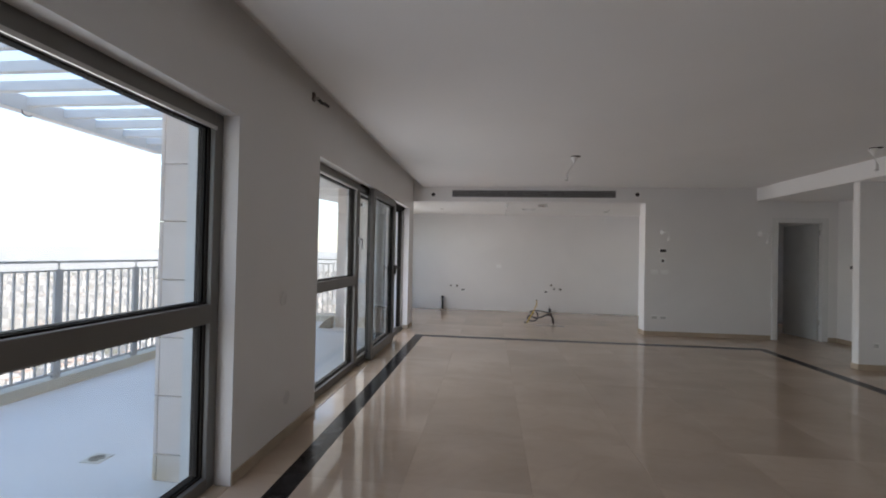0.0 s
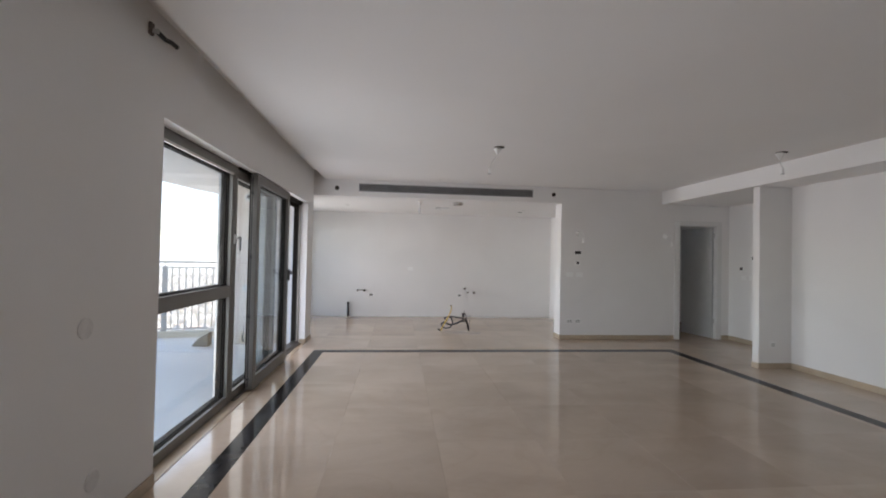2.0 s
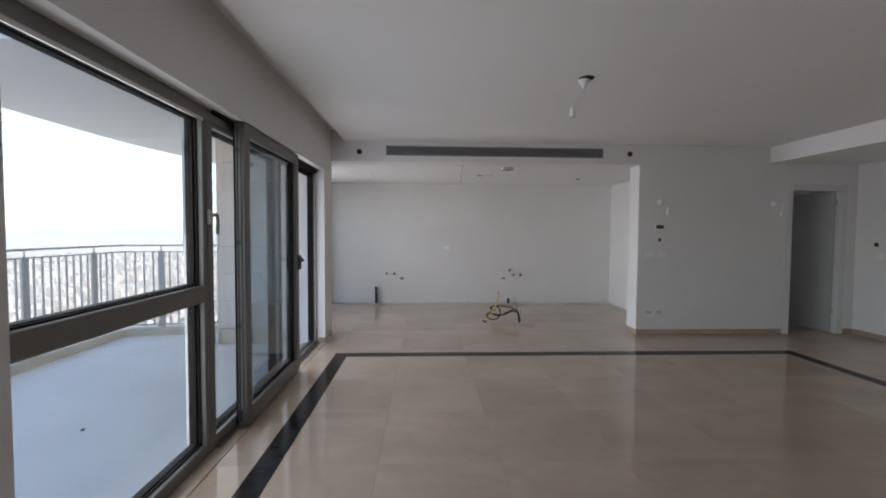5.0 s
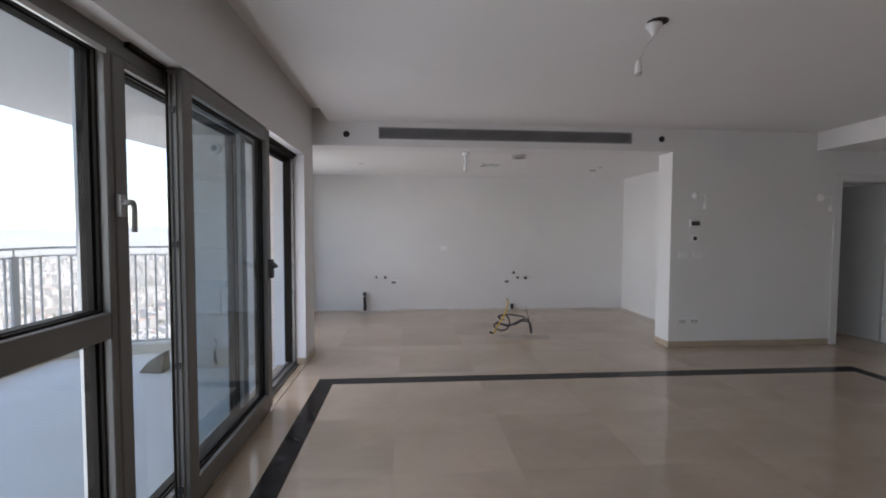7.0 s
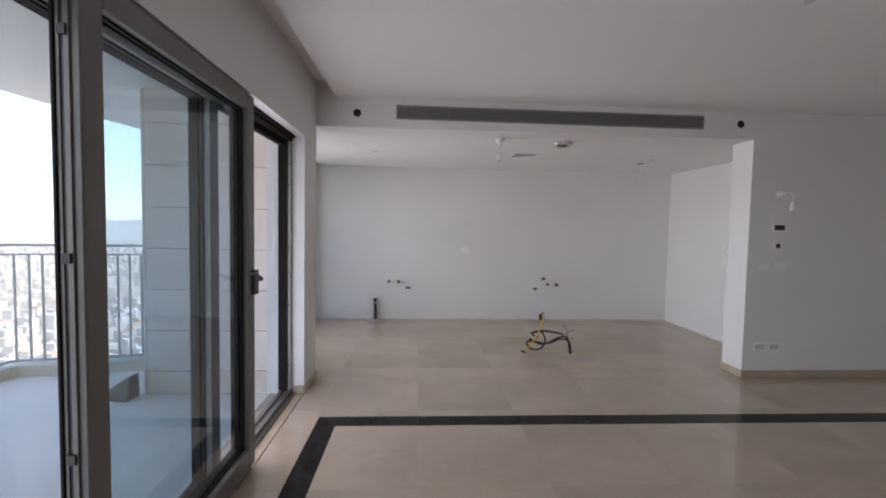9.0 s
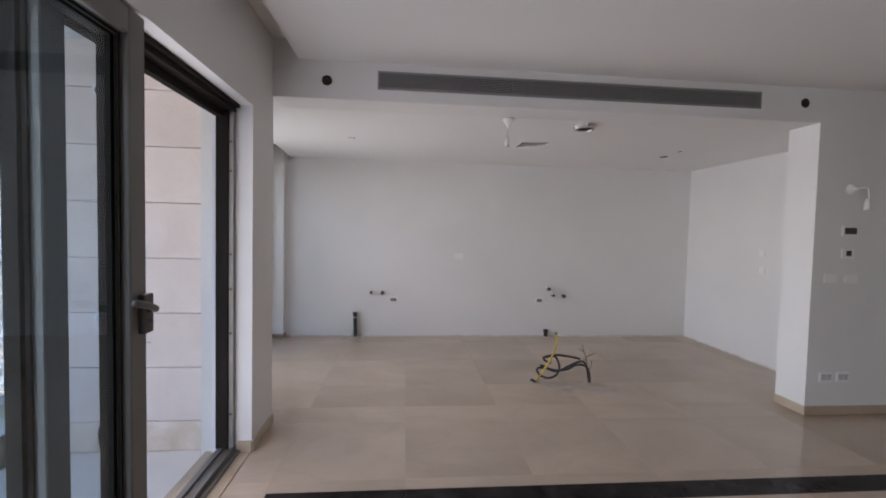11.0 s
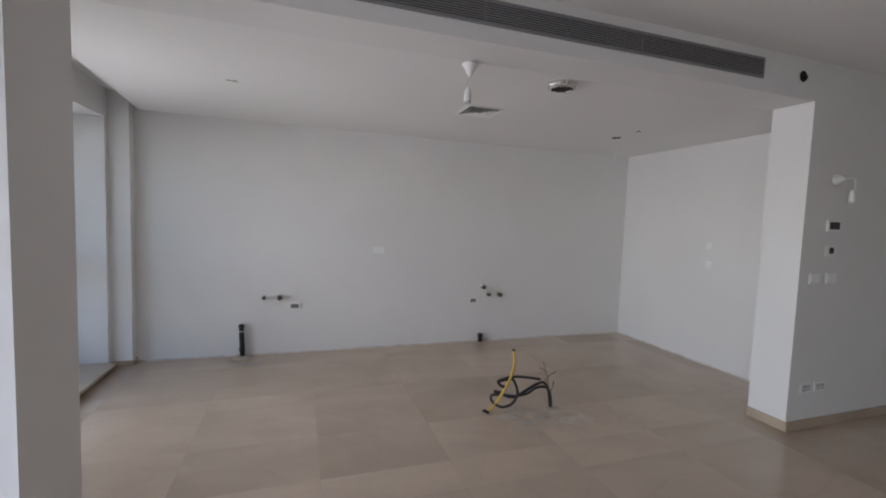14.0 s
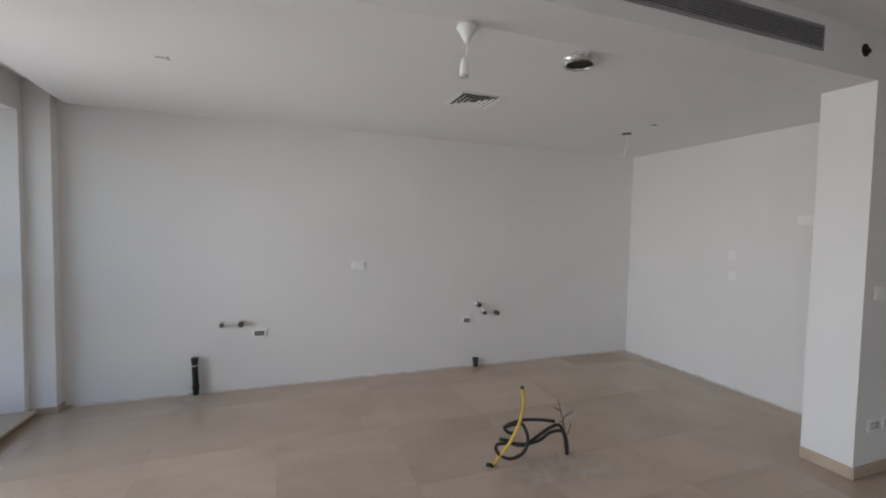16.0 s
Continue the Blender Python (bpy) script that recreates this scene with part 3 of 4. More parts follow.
# ---- ceiling beam grille and holes ----
GA, GB, GZ0, GZ1 = -0.622, 2.402, 2.490, 2.622
grille = thing("air_grille", (GA, YB, GZ0), "long grey linear air-conditioning grille set into the white beam", "vent")
part("frame", boxes((GA, GB, YB - 0.008, YB, GZ0, GZ0 + 0.012), (GA, GB, YB - 0.008, YB, GZ1 - 0.012, GZ1),
                    (GA, GA + 0.012, YB - 0.008, YB, GZ0 + 0.012, GZ1 - 0.012), (GB - 0.012, GB, YB - 0.008, YB, GZ0 + 0.012, GZ1 - 0.012)), M_GRILLE, grille)
# dark sheet stands for the unlit hollow behind the bars
part("backing", boxes((GA + 0.012, GB - 0.012, YB - 0.003, YB - 0.001, GZ0 + 0.012, GZ1 - 0.012)), M_DARK, grille, "dark sheet painted as the shade behind the bars")
for i in range(9):
    z = GZ0 + 0.017 + i * (GZ1 - GZ0 - 0.034) / 8
    part("slat", boxes((GA + 0.012, GB - 0.012, YB - 0.009, YB - 0.0035, z - 0.0026, z + 0.0026)), M_GRILLE, grille)
for x in (0.386, 1.394):
    part("seam", boxes((x, x + 0.004, YB - 0.010, YB - 0.0035, GZ0 + 0.012, GZ1 - 0.012)), M_GRILLE, grille)


def wall_hole(x, z):
    h = thing("pipe_hole", (x, YB, z - 0.04), "round rough-edged pipe hole in the white beam", "hole", "holes beside the grille")
    part("rim", lathe([(0.047, 0), (0.047, -0.004), (0.036, -0.004)], (x, YB, z), "y", 20), M_WALL, h, "chipped plaster rim")
    # bore drawn as a dark disc in place of its inner shade
    part("bore", lathe([(0.037, -0.0045), (0.037, -0.006), (0.03, -0.0065)], (x, YB, z), "y", 20), M_HOLE_SHADE, h, "dark disc painted as the shaded bore")
    part("stub", lathe([(0.016, -0.006), (0.016, -0.02), (0.010, -0.024)], (x + 0.008, YB, z - 0.006), "y", 12), M_PIPE, h, "short dark pipe stub")


wall_hole(-0.987, 2.535)
wall_hole(2.782, 2.553)


# ---- pendants ----
def pendant(x, y, z, drop, lean=(0, 0), hole=False):
    p = thing("pendant_lamp", (x, y, z - drop), "bare white lampholder hanging on a short cord from a ceiling cup", "lamp", "bare lampholders")
    part("ceiling_cup", lathe([(0.02, 0), (0.046, -0.012), (0.047, -0.022), (0.036, -0.032), (0.017, -0.07), (0.011, -0.082)], (x, y, z)), M_PLASTIC, p, "white ceiling cup", smooth=True)
    if hole:
        # flat dark disc paints the unlit opening
        part("hole", lathe([(0.06, 0.0), (0.06, -0.002), (0.0595, -0.003)], (x + 0.018, y - 0.01, z)), M_HOLE_SHADE, p, "dark disc painted as the shaded cut-out behind the cup")
    ex, ey = x + lean[0], y + lean[1]
    zb = z - drop
    part("cord", tube([(x, y, z - 0.08), ((x + ex) / 2 + 0.008, (y + ey) / 2, (z + zb) / 2), (ex, ey, zb + 0.075)], 0.0035, 6), M_PLASTIC, p)
    part("cord", tube([(x + 0.004, y, z - 0.08), ((x + ex) / 2 - 0.008, (y + ey) / 2, (z + zb) / 2), (ex, ey, zb + 0.075)], 0.0025, 6), M_IVORY, p)
    part("lampholder", lathe([(0.008, 0.085), (0.014, 0.075), (0.02, 0.05), (0.02, 0.012), (0.018, 0.0)], (ex, ey, zb), n=16), M_PLASTIC, p, smooth=True)
    part("socket_ring", lathe([(0.0205, 0.010), (0.0205, -0.002)], (ex, ey, zb), n=16), M_IVORY, p, "grey socket ring")


pendant(1.175, 5.865, ZC, 0.31, (-0.09, 0), True)
pendant(4.375, 5.50, ZC, 0.25, (0.03, 0), True)
pendant(0.432, 8.690, ZN, 0.235, (-0.01, 0))

# ---- niche ceiling fittings ----
VX, VY, VH = 0.93, 9.72, 0.165
vent = thing("ceiling_vent", (VX, VY, ZN - 0.02), "square white four-way ceiling air diffuser", "vent")
# shade inside the diffuser, painted as a flat dark sheet
part("backing", boxes((VX - VH + 0.02, VX + VH - 0.02, VY - VH + 0.02, VY + VH - 0.02, ZN - 0.003, ZN)), M_DARK, vent, "dark sheet painted as the shaded throat")
for i, h in enumerate((VH, VH - 0.018, VH - 0.052, VH - 0.086, VH - 0.120)):
    bm = bmesh.new()
    ring = [[bm.verts.new((VX + sx * r, VY + sy * r, ZN - d)) for sx, sy in ((-1, -1), (1, -1), (1, 1), (-1, 1))]
            for r, d in ((h, 0.004 if i == 0 else 0.011), (h - (0.022 if i == 0 else 0.015), 0.005), (h - (0.022 if i == 0 else 0.015), 0.0035), (h, 0.001 if i == 0 else 0.0085))]
    for a, b in zip(ring, ring[1:] + ring[:1]):
        for k in range(4):
            bm.faces.new((a[k], a[(k + 1) % 4], b[(k + 1) % 4], b[k]))
    part("louvre" if i else "frame", bm, M_PLASTIC, vent)

duct = thing("flexible_duct", (1.13, 8.805, ZN - 0.05), "crumpled foil duct end poking through the ceiling", "duct")
bm = bmesh.new()
rng = random.Random(4)
rings = []
for j, (r, z) in enumerate(((0.088, 0.0), (0.094, -0.012), (0.085, -0.025), (0.090, -0.036), (0.082, -0.044), (0.072, -0.038), (0.070, -0.004))):
    rings.append([bm.verts.new((1.13 + (r + rng.uniform(-0.006, 0.006)) * math.cos(k * math.pi / 14), 8.805 + (r + rng.uniform(-0.006, 0.006)) * math.sin(k * math.pi / 14),
                                ZN + z + rng.uniform(-0.004, 0.004) * (j > 0) * (j < 6))) for k in range(28)])
for a, b in zip(rings, rings[1:]):
    for k in range(28):
        bm.faces.new((a[k], a[(k + 1) % 28], b[(k + 1) % 28], b[k]))
part("foil_sleeve", bm, M_FOIL, duct, "torn silver foil")
# shade inside the duct, painted dark
part("throat", lathe([(0.064, -0.032), (0.064, -0.034), (0.052, -0.018), (0.050, -0.006)], (1.13, 8.805, ZN), n=24), M_HOLE_SHADE, duct, "dark surface painted as the shade inside the duct")


def ceiling_hole(x, y, z, r, wire):
    h = thing("downlight_hole", (x, y, z - 0.01), "round downlight cut-out in the ceiling with a loose wire", "hole", "downlight cut-outs")
    # no opening here: a dark disc paints its shade
    part("cut_out", lathe([(r, 0), (r, -0.002), (r - 0.004, -0.003)], (x, y, z), n=20), M_HOLE_SHADE, h, "dark disc painted as the shaded cut-out")
    if wire:
        part("wire", tube([(x, y, z - 0.002), (x + 0.01, y, z - wire * 0.4), (x - 0.012, y + 0.004, z - wire * 0.7), (x - 0.004, y, z - wire)], 0.0035, 6), M_PLASTIC, h, "loose white wire")


ceiling_hole(2.66, 10.09, ZN, 0.045, 0.26)
ceiling_hole(2.63, 9.745, ZN, 0.022, 0.015)
ceiling_hole(-0.94, 9.68, ZN, 0.006, 0.0)
single("ceiling_wire", tube([(-1.0, 9.69, ZN - 0.004), (-0.96, 9.66, ZN - 0.012), (-0.92, 9.66, ZN - 0.02)], 0.0022, 6), M_WIRE, (-0.94, 9.68, ZN - 0.03),
       "short loose wire end at the niche ceiling", "wire")

bracket = thing("curtain_bracket", (-1.30, 3.62, ZC - 0.05), "small dark metal bracket with loose cable at the curtain recess", "bracket")
part("plate", boxes((XW, XW + 0.018, 3.60, 3.635, ZC - 0.04, ZC + 0.03)), M_WIRE, bracket, bevel=0.003)
part("arm", boxes((XW + 0.018, XW + 0.05, 3.61, 3.628, ZC - 0.03, ZC - 0.005)), M_STEEL, bracket, bevel=0.002)
part("cable", tube([(XW + 0.04, 3.63, ZC - 0.02), (XW + 0.055, 3.68, ZC - 0.035), (XW + 0.065, 3.72, ZC - 0.03), (XW + 0.07, 3.78, ZC - 0.03)], 0.014, 8), M_DARK, bracket, "black cable end", smooth=True)


# ---- wall plates ----
def plate(name, pos, facing, w, h, label, category, group="", cells=0, cell=None, lip=0.009):
    """A wall plate: facing 's' looks to -y, 'w' to -x, 'e' to +x. cells: rockers or socket faces in a row."""
    x, y, z = pos
    t = thing(name, (x, y, z - h / 2), label, category, group)

    def b(u0, u1, d0, d1, z0, z1):
        if facing == "s":
            return (x + u0, x + u1, y - d1, y - d0, z0, z1)
        if facing == "w":
            return (x - d1, x - d0, y + u0, y + u1, z0, z1)
        return (x + d0, x + d1, y + u0, y + u1, z0, z1)
    part("cover_plate", boxes(b(-w / 2, w / 2, 0, lip, z - h / 2, z + h / 2)), M_PLASTIC, t, bevel=0.003)
    for i in range(cells):
        rim = 0.018 if cell is M_INSERT else 0.012
        c = (w - 2 * rim) / cells
        u = -w / 2 + rim + i * c
        p = part("insert", boxes(b(u + 0.001, u + c - 0.001, lip, lip + 0.004, z - h / 2 + 0.016, z + h / 2 - 0.016)), cell or M_IVORY, t, bevel=0.0015)
        if cell is None and name == "wall_socket":
            for du, dz in ((0.3, 0.012), (0.7, 0.012), (0.5, -0.012)):
                part("pin_hole", boxes(b(u + c * du - 0.003, u + c * du + 0.003, lip + 0.004, lip + 0.0048, z + dz - 0.004, z + dz + 0.004)), M_DARK, p, "dark pin hole")
    return t


for x in (3.096, 3.277):
    plate("light_switch", (x, YB, 1.145), "s", 0.125, 0.082, "white three-gang light switch on the white wall", "switch", "switches on the door wall", 3, M_PLASTIC)
for x in (3.103, 3.257):
    plate("wall_socket", (x, YB, 0.319), "s", 0.118, 0.082, "white double socket low on the white wall", "socket", "sockets on the door wall", 2)
plate("thermostat", (3.238, YB, 1.536), "s", 0.135, 0.085, "white wall thermostat with a dark display", "thermostat", "", 1, M_DARK, 0.016)
plate("control_panel", (3.238, YB, 1.352), "s", 0.115, 0.085, "white wall controller with a small dark square", "controller", "", 0)
single("controller_display", boxes((3.218, 3.262, YB - 0.013, YB - 0.0095, 1.33, 1.374)), M_DARK, (3.238, YB - 0.0095, 1.33), "small square dark display of a wall controller", "display")


def wall_light(x, z, wire):
    t = thing("wall_light", (x, YB, z), "white wall lamp cup with a bare holder on a wire", "lamp", "unfinished wall lamps")
    part("cup", lathe([(0.045, 0), (0.045, -0.012), (0.03, -0.03), (0.012, -0.055)], (x, YB, z), "y", 18), M_PLASTIC, t, smooth=True)
    part("cord", tube([(x, YB - 0.05, z), (x + 0.06, YB - 0.075, z + 0.005), (x + 0.088, YB - 0.07, z - 0.06), (x + 0.085, YB - 0.06, z - wire)], 0.005, 6), M_PLASTIC, t)
    part("lampholder", lathe([(0.008, 0.045), (0.013, 0.03), (0.018, 0.005), (0.023, -0.04), (0.021, -0.048)], (x + 0.085, YB - 0.06, z - wire), n=12), M_PLASTIC, t, smooth=True)


wall_light(3.235, 1.876, 0.12)
wall_light(4.893, 1.871, 0.13)
for y, z in ((8.10, 1.307), (7.842, 1.493)):
    plate("hall_controller", (6.15, y, z), "w", 0.085, 0.085, "small dark square control on the white hall wall", "controller", "hall controls", 1, M_DARK)
for y in (7.70, 7.87, 8.04):
    plate("light_switch", (6.15, y, 1.15), "w", 0.12, 0.08, "white switch plate on the white hall wall", "switch", "hall switches", 2, M_PLASTIC)
plate("wall_socket", (5.1, 6.35, 0.32), "s", 0.085, 0.082, "white socket low on the white pier", "socket", "", 1)
single("box_cover", lathe([(0.05, 0), (0.05, 0.004), (0.046, 0.006)], (XW, 3.19, 1.04), "x", 24), M_PATCH, (XW, 3.19, 0.99), "round painted-over junction box cover on the white wall", "cover", "painted box covers")
single("box_cover", lathe([(0.05, 0), (0.05, 0.004), (0.046, 0.006)], (XW, 3.27, 0.30), "x", 24), M_PATCH, (XW, 3.27, 0.25), "round painted-over junction box cover on the white wall", "cover", "painted box covers")

# kitchen wall
plate("wall_socket", (-0.543, YN, 0.505), "s", 0.12, 0.075, "white socket with a grey insert on the kitchen wall", "socket", "kitchen wall sockets", 1, M_INSERT, 0.012)
plate("wall_socket", (1.512, YN, 0.51), "s", 0.11, 0.075, "white socket with a grey insert on the kitchen wall", "socket", "kitchen wall sockets", 1, M_INSERT, 0.012)
plate("wall_socket", (0.346, YN, 1.115), "s", 0.13, 0.08, "white triple socket on the kitchen wall", "socket", "kitchen wall sockets", 3, M_PLASTIC)
for y, z, w in ((9.772, 1.287, 0.085), (9.761, 1.087, 0.085), (9.169, 1.616, 0.125)):
    plate("wall_socket", (XNE, y, z), "w", w, 0.08, "white socket plate on the niche side wall", "socket", "niche side sockets", 1, M_PLASTIC)


def water_stub(x, z, big):
    t = thing("water_stub", (x, YN, z - 0.02), "short brass water pipe stub poking from the white wall", "pipe", "water pipe stubs")
    r = 0.020 if big else 0.015
    part("rosette", lathe([(r + 0.012, 0), (r + 0.012, -0.004), (r, -0.006)], (x, YN, z), "y", 16), M_IVORY, t, "grey wall rosette")
    part("stub", lathe([(r, -0.004), (r, -0.045), (r * 1.25, -0.045), (r * 1.25, -0.065), (r * 0.6, -0.066)], (x, YN, z), "y", 12), M_BRASS, t, smooth=False)


for x, z, g in ((-0.846, 0.605, False), (-0.692, 0.603, True), (1.634, 0.676, True), (1.705, 0.585, False), (1.856, 0.579, True)):
    water_stub(x, z, g)
single("wall_conduit", tube([(-0.83, YN - 0.014, 0.607), (-0.77, YN - 0.018, 0.602), (-0.71, YN - 0.014, 0.606)], 0.010, 8), M_PLASTIC, (-0.77, YN, 0.6), "short white flexible hose between pipe stubs", "hose", "hoses between stubs", smooth=True)
single("wall_conduit", tube([(1.60, YN - 0.004, 0.70), (1.655, YN - 0.05, 0.665), (1.70, YN - 0.03, 0.60)], 0.013, 8), M_PLASTIC, (1.655, YN, 0.6), "short white flexible hose between pipe stubs", "hose", "hoses between stubs", smooth=True)

dp = thing("drain_pipe", (-1.05, YN - 0.045, 0), "black plastic drain pipe rising from the floor by the wall", "pipe")
part("pipe", tube([(-1.05, YN - 0.045, -0.02), (-1.05, YN - 0.045, 0.1), (-1.056, YN - 0.043, 0.22), (-1.058, YN - 0.043, 0.315)], 0.024, 14), M_PIPE, dp, smooth=True)
part("collar", lathe([(0.030, 0.065), (0.030, 0.09)], (-1.051, YN - 0.045, 0), n=16), M_PIPE, dp, "socket collar")
part("cap", lathe([(0.027, 0.305), (0.029, 0.31), (0.029, 0.33), (0.021, 0.335)], (-1.058, YN - 0.043, 0), n=16), M_PIPE, dp, "black end cap")
part("tape", lathe([(0.0255, 0.26), (0.0255, 0.272)], (-1.057, YN - 0.043, 0), n=14), M_IVORY, dp, "pale tape patch")
single("floor_plate", lathe([(0.085, 0.001), (0.085, 0.004), (0.05, 0.009)], (-1.06, YN - 0.09, 0), n=10), M_GROUT, (-1.06, YN - 0.09, 0.001), "rough mortar patch round the drain pipe", "patch")
fd = thing("floor_drain", (1.61, YN - 0.04, 0), "short black drain stub at the foot of the wall", "pipe")
part("stub", lathe([(0.026, 0), (0.026, 0.07), (0.032, 0.07), (0.032, 0.10), (0.024, 0.102)], (1.61, YN - 0.04, 0), n=16), M_PIPE, fd, smooth=False)
part("patch", lathe([(0.06, 0.001), (0.055, 0.006)], (1.61, YN - 0.05, 0), n=9), M_GROUT, fd, "rough mortar patch")

# floor conduits
CY = 9.24
cond = thing("floor_conduits", (1.445, CY - 0.05, 0), "tangle of dark grey electrical conduits rising from the floor", "cable")
loops = (
    [(1.449, 0, -0.01), (1.437, 0, 0.06), (1.41, 0.0, 0.165), (1.308, -0.01, 0.185), (1.227, -0.01, 0.145), (1.125, 0.0, 0.129), (1.023, 0.01, 0.145), (0.942, 0.02, 0.148), (0.930, 0.02, 0.113), (0.968, 0.0, 0.073),
     (1.023, -0.01, 0.057), (1.096, -0.015, 0.08), (1.138, -0.01, 0.145), (1.125, 0.0, 0.223), (1.087, 0.01, 0.265), (0.976, 0.02, 0.25)],
    [(1.462, 0.015, -0.01), (1.45, 0.015, 0.10), (1.40, 0.02, 0.20), (1.33, 0.02, 0.202), (1.24, 0.02, 0.162), (1.14, 0.02, 0.116), (1.07, 0.03, 0.12), (1.015, 0.03, 0.155), (0.96, 0.035, 0.17)],
    [(1.36, 0.03, 0.232), (1.237, 0.035, 0.257), (1.107, 0.03, 0.272), (0.994, 0.025, 0.252), (1.01, 0.02, 0.215), (1.06, 0.015, 0.20)])
for pts in loops:
    part("conduit", tube([(x - 0.02, CY - 0.05 + y, z) for x, y, z in pts], 0.0108, 10, 0.06, 14), M_CONDUIT, cond, smooth=False)
gas = thing("gas_pipe", (0.905, CY, 0), "yellow flexible gas pipe bent up from the floor", "pipe")
part("pipe", tube([(0.90, CY - 0.01, -0.01), (0.922, CY - 0.03, 0.055), (0.962, CY - 0.075, 0.145), (1.027, CY - 0.085, 0.265), (1.075, CY - 0.06, 0.36), (1.096, CY - 0.03, 0.43), (1.090, CY - 0.02, 0.485)], 0.0100, 10), M_YELLOW, gas, smooth=True)
part("end_cap", lathe([(0.0125, 0), (0.0125, 0.012)], (1.090, CY - 0.02, 0.48), n=10), M_DARK, gas, "dark end")
part("elbow", tube([(0.895, CY - 0.02, 0.0), (0.87, CY - 0.03, 0.025), (0.845, CY - 0.04, 0.035)], 0.012, 8), M_PIPE, gas, "dark short stub at the foot", smooth=True)
wires = thing("loose_wires", (1.43, CY - 0.05, 0), "thin loose wires splaying up from the conduits", "wire")
for pts in ([(1.43, 0, 0.10), (1.42, 0, 0.2), (1.39, 0, 0.30), (1.365, 0, 0.385)], [(1.41, 0, 0.24), (1.43, 0.01, 0.265), (1.50, 0.02, 0.285)],
            [(1.44, 0.01, 0.1), (1.47, 0.01, 0.18), (1.465, 0, 0.22)], [(1.385, 0, 0.31), (1.36, 0, 0.325), (1.335, 0, 0.34)], [(1.42, 0, 0.2), (1.395, -0.01, 0.235), (1.37, -0.01, 0.25)]):
    part("wire", tube([(x - 0.02, CY - 0.05 + y, z) for x, y, z in pts], 0.0035, 6), M_WIRE, wires)
for i, (x, y, r) in enumerate(((0.90, CY - 0.01, 0.04), (1.43, CY - 0.05, 0.06))):
    single("mortar_patch", lathe([(r, 0.0005), (r * 0.9, 0.003), (r * 0.5, 0.007)], (x, y, 0), n=9), M_GROUT, (x, y, 0.0005), "rough mortar patch where pipes leave the floor", "patch", "mortar patches")

# dust left on the floor round the pipes
def dust_film(name):
    """A thin film of pale dust, patchy and fading out towards its rim."""
    m = bpy.data.materials.new(name)
    m.use_nodes = True
    N, L = m.node_tree.nodes, m.node_tree.links
    b = N["Principled BSDF"]
    b.inputs["Base Color"].default_value, b.inputs["Roughness"].default_value = (0.80, 0.76, 0.70, 1), 0.95
    co, ln, no, fade, mul = N.new("ShaderNodeTexCoord"), N.new("ShaderNodeVectorMath"), N.new("ShaderNodeTexNoise"), N.new("ShaderNodeMapRange"), N.new("ShaderNodeMath")
    ln.operation, mul.operation, mul.use_clamp = "LENGTH", "MULTIPLY", True
    no.inputs["Scale"].default_value, no.inputs["Detail"].default_value = 9.0, 6
    rp = N.new("ShaderNodeValToRGB")
    rp.color_ramp.elements[0].position, rp.color_ramp.elements[1].position = 0.42, 0.75
    for k, v in (("From Min", 0.05), ("From Max", 0.36), ("To Min", 0.45), ("To Max", 0.0)):
        fade.inputs[k].default_value = v
    L.new(co.outputs["Object"], ln.inputs[0])
    L.new(co.outputs["Object"], no.inputs["Vector"])
    L.new(ln.outputs["Value"], fade.inputs["Value"])
    L.new(no.outputs["Fac"], rp.inputs["Fac"])
    L.new(rp.outputs["Color"], mul.inputs[0])
    L.new(fade.outputs["Result"], mul.inputs[1])
    L.new(mul.outputs[0], b.inputs["Alpha"])
    return m


M_FILM = dust_film("pale_floor_dust")
for x, y in ((1.12, CY - 0.18), (1.42, CY - 0.22), (-1.02, YN - 0.24)):
    single("dust_patch", lathe([(0.23, 0.0008), (0.22, 0.0012)], (x, y, 0), n=24), M_FILM, (x, y, 0.0008), "thin patchy film of pale building dust on the marble", "dust", "dust on the kitchen floor")

# ---- balcony ----
RAIL = [Vector((x, y, 0)) for x, y in ((-4.12, -5.0), (-4.19, 4.08), (-4.19, 5.03), (-4.26, 6.08), (-4.295, 7.125), (-4.285, 8.065), (-4.27, 8.47), (-4.23, 8.545), (-4.15, 8.57), (-3.787, 8.63), (-2.78, 8.83))]


def along(path, step, start=0.0):
    """Points at even steps along a line, with its direction."""
    want, gone = start, 0.0
    for a, b in zip(path, path[1:]):
        d = (b - a).length
        while want <= gone + d:
            yield a + (b - a) * ((want - gone) / d), (b - a).normalized()
            want += step
        gone += d


def strip(path, o0, o1, z0, z1):
    """A bar of rectangular section along a line; o0, o1: offsets to the right of the way."""
    bm = bmesh.new()
    rings = []
    for i, p in enumerate(path):
        d = (path[min(i + 1, len(path) - 1)] - path[max(i - 1, 0)]).normalized()
        r = Vector((d.y, -d.x, 0))
        rings.append([bm.verts.new(p + r * o + Vector((0, 0, z))) for o, z in ((o0, z0), (o1, z0), (o1, z1), (o0, z1))])
    for a, b in zip(rings, rings[1:]):
        for k in range(4):
            bm.faces.new((a[k], a[(k + 1) % 4], b[(k + 1) % 4], b[k]))
    bm.faces.new(rings[0])
    bm.faces.new(rings[-1])
    return bm


bm = bmesh.new()
edge = [p + Vector((-0.12, 0, 0)) for p in RAIL[:-4]] + [p + Vector((0, 0.12, 0)) for p in RAIL[-4:]]
top = [bm.verts.new((p.x, p.y, ZB)) for p in edge] + [bm.verts.new(v) for v in ((-2.0, 9.2, ZB), (XO + 0.02, 8.14, ZB), (XO + 0.02, -5.0, ZB))]
f = bm.faces.new(top)
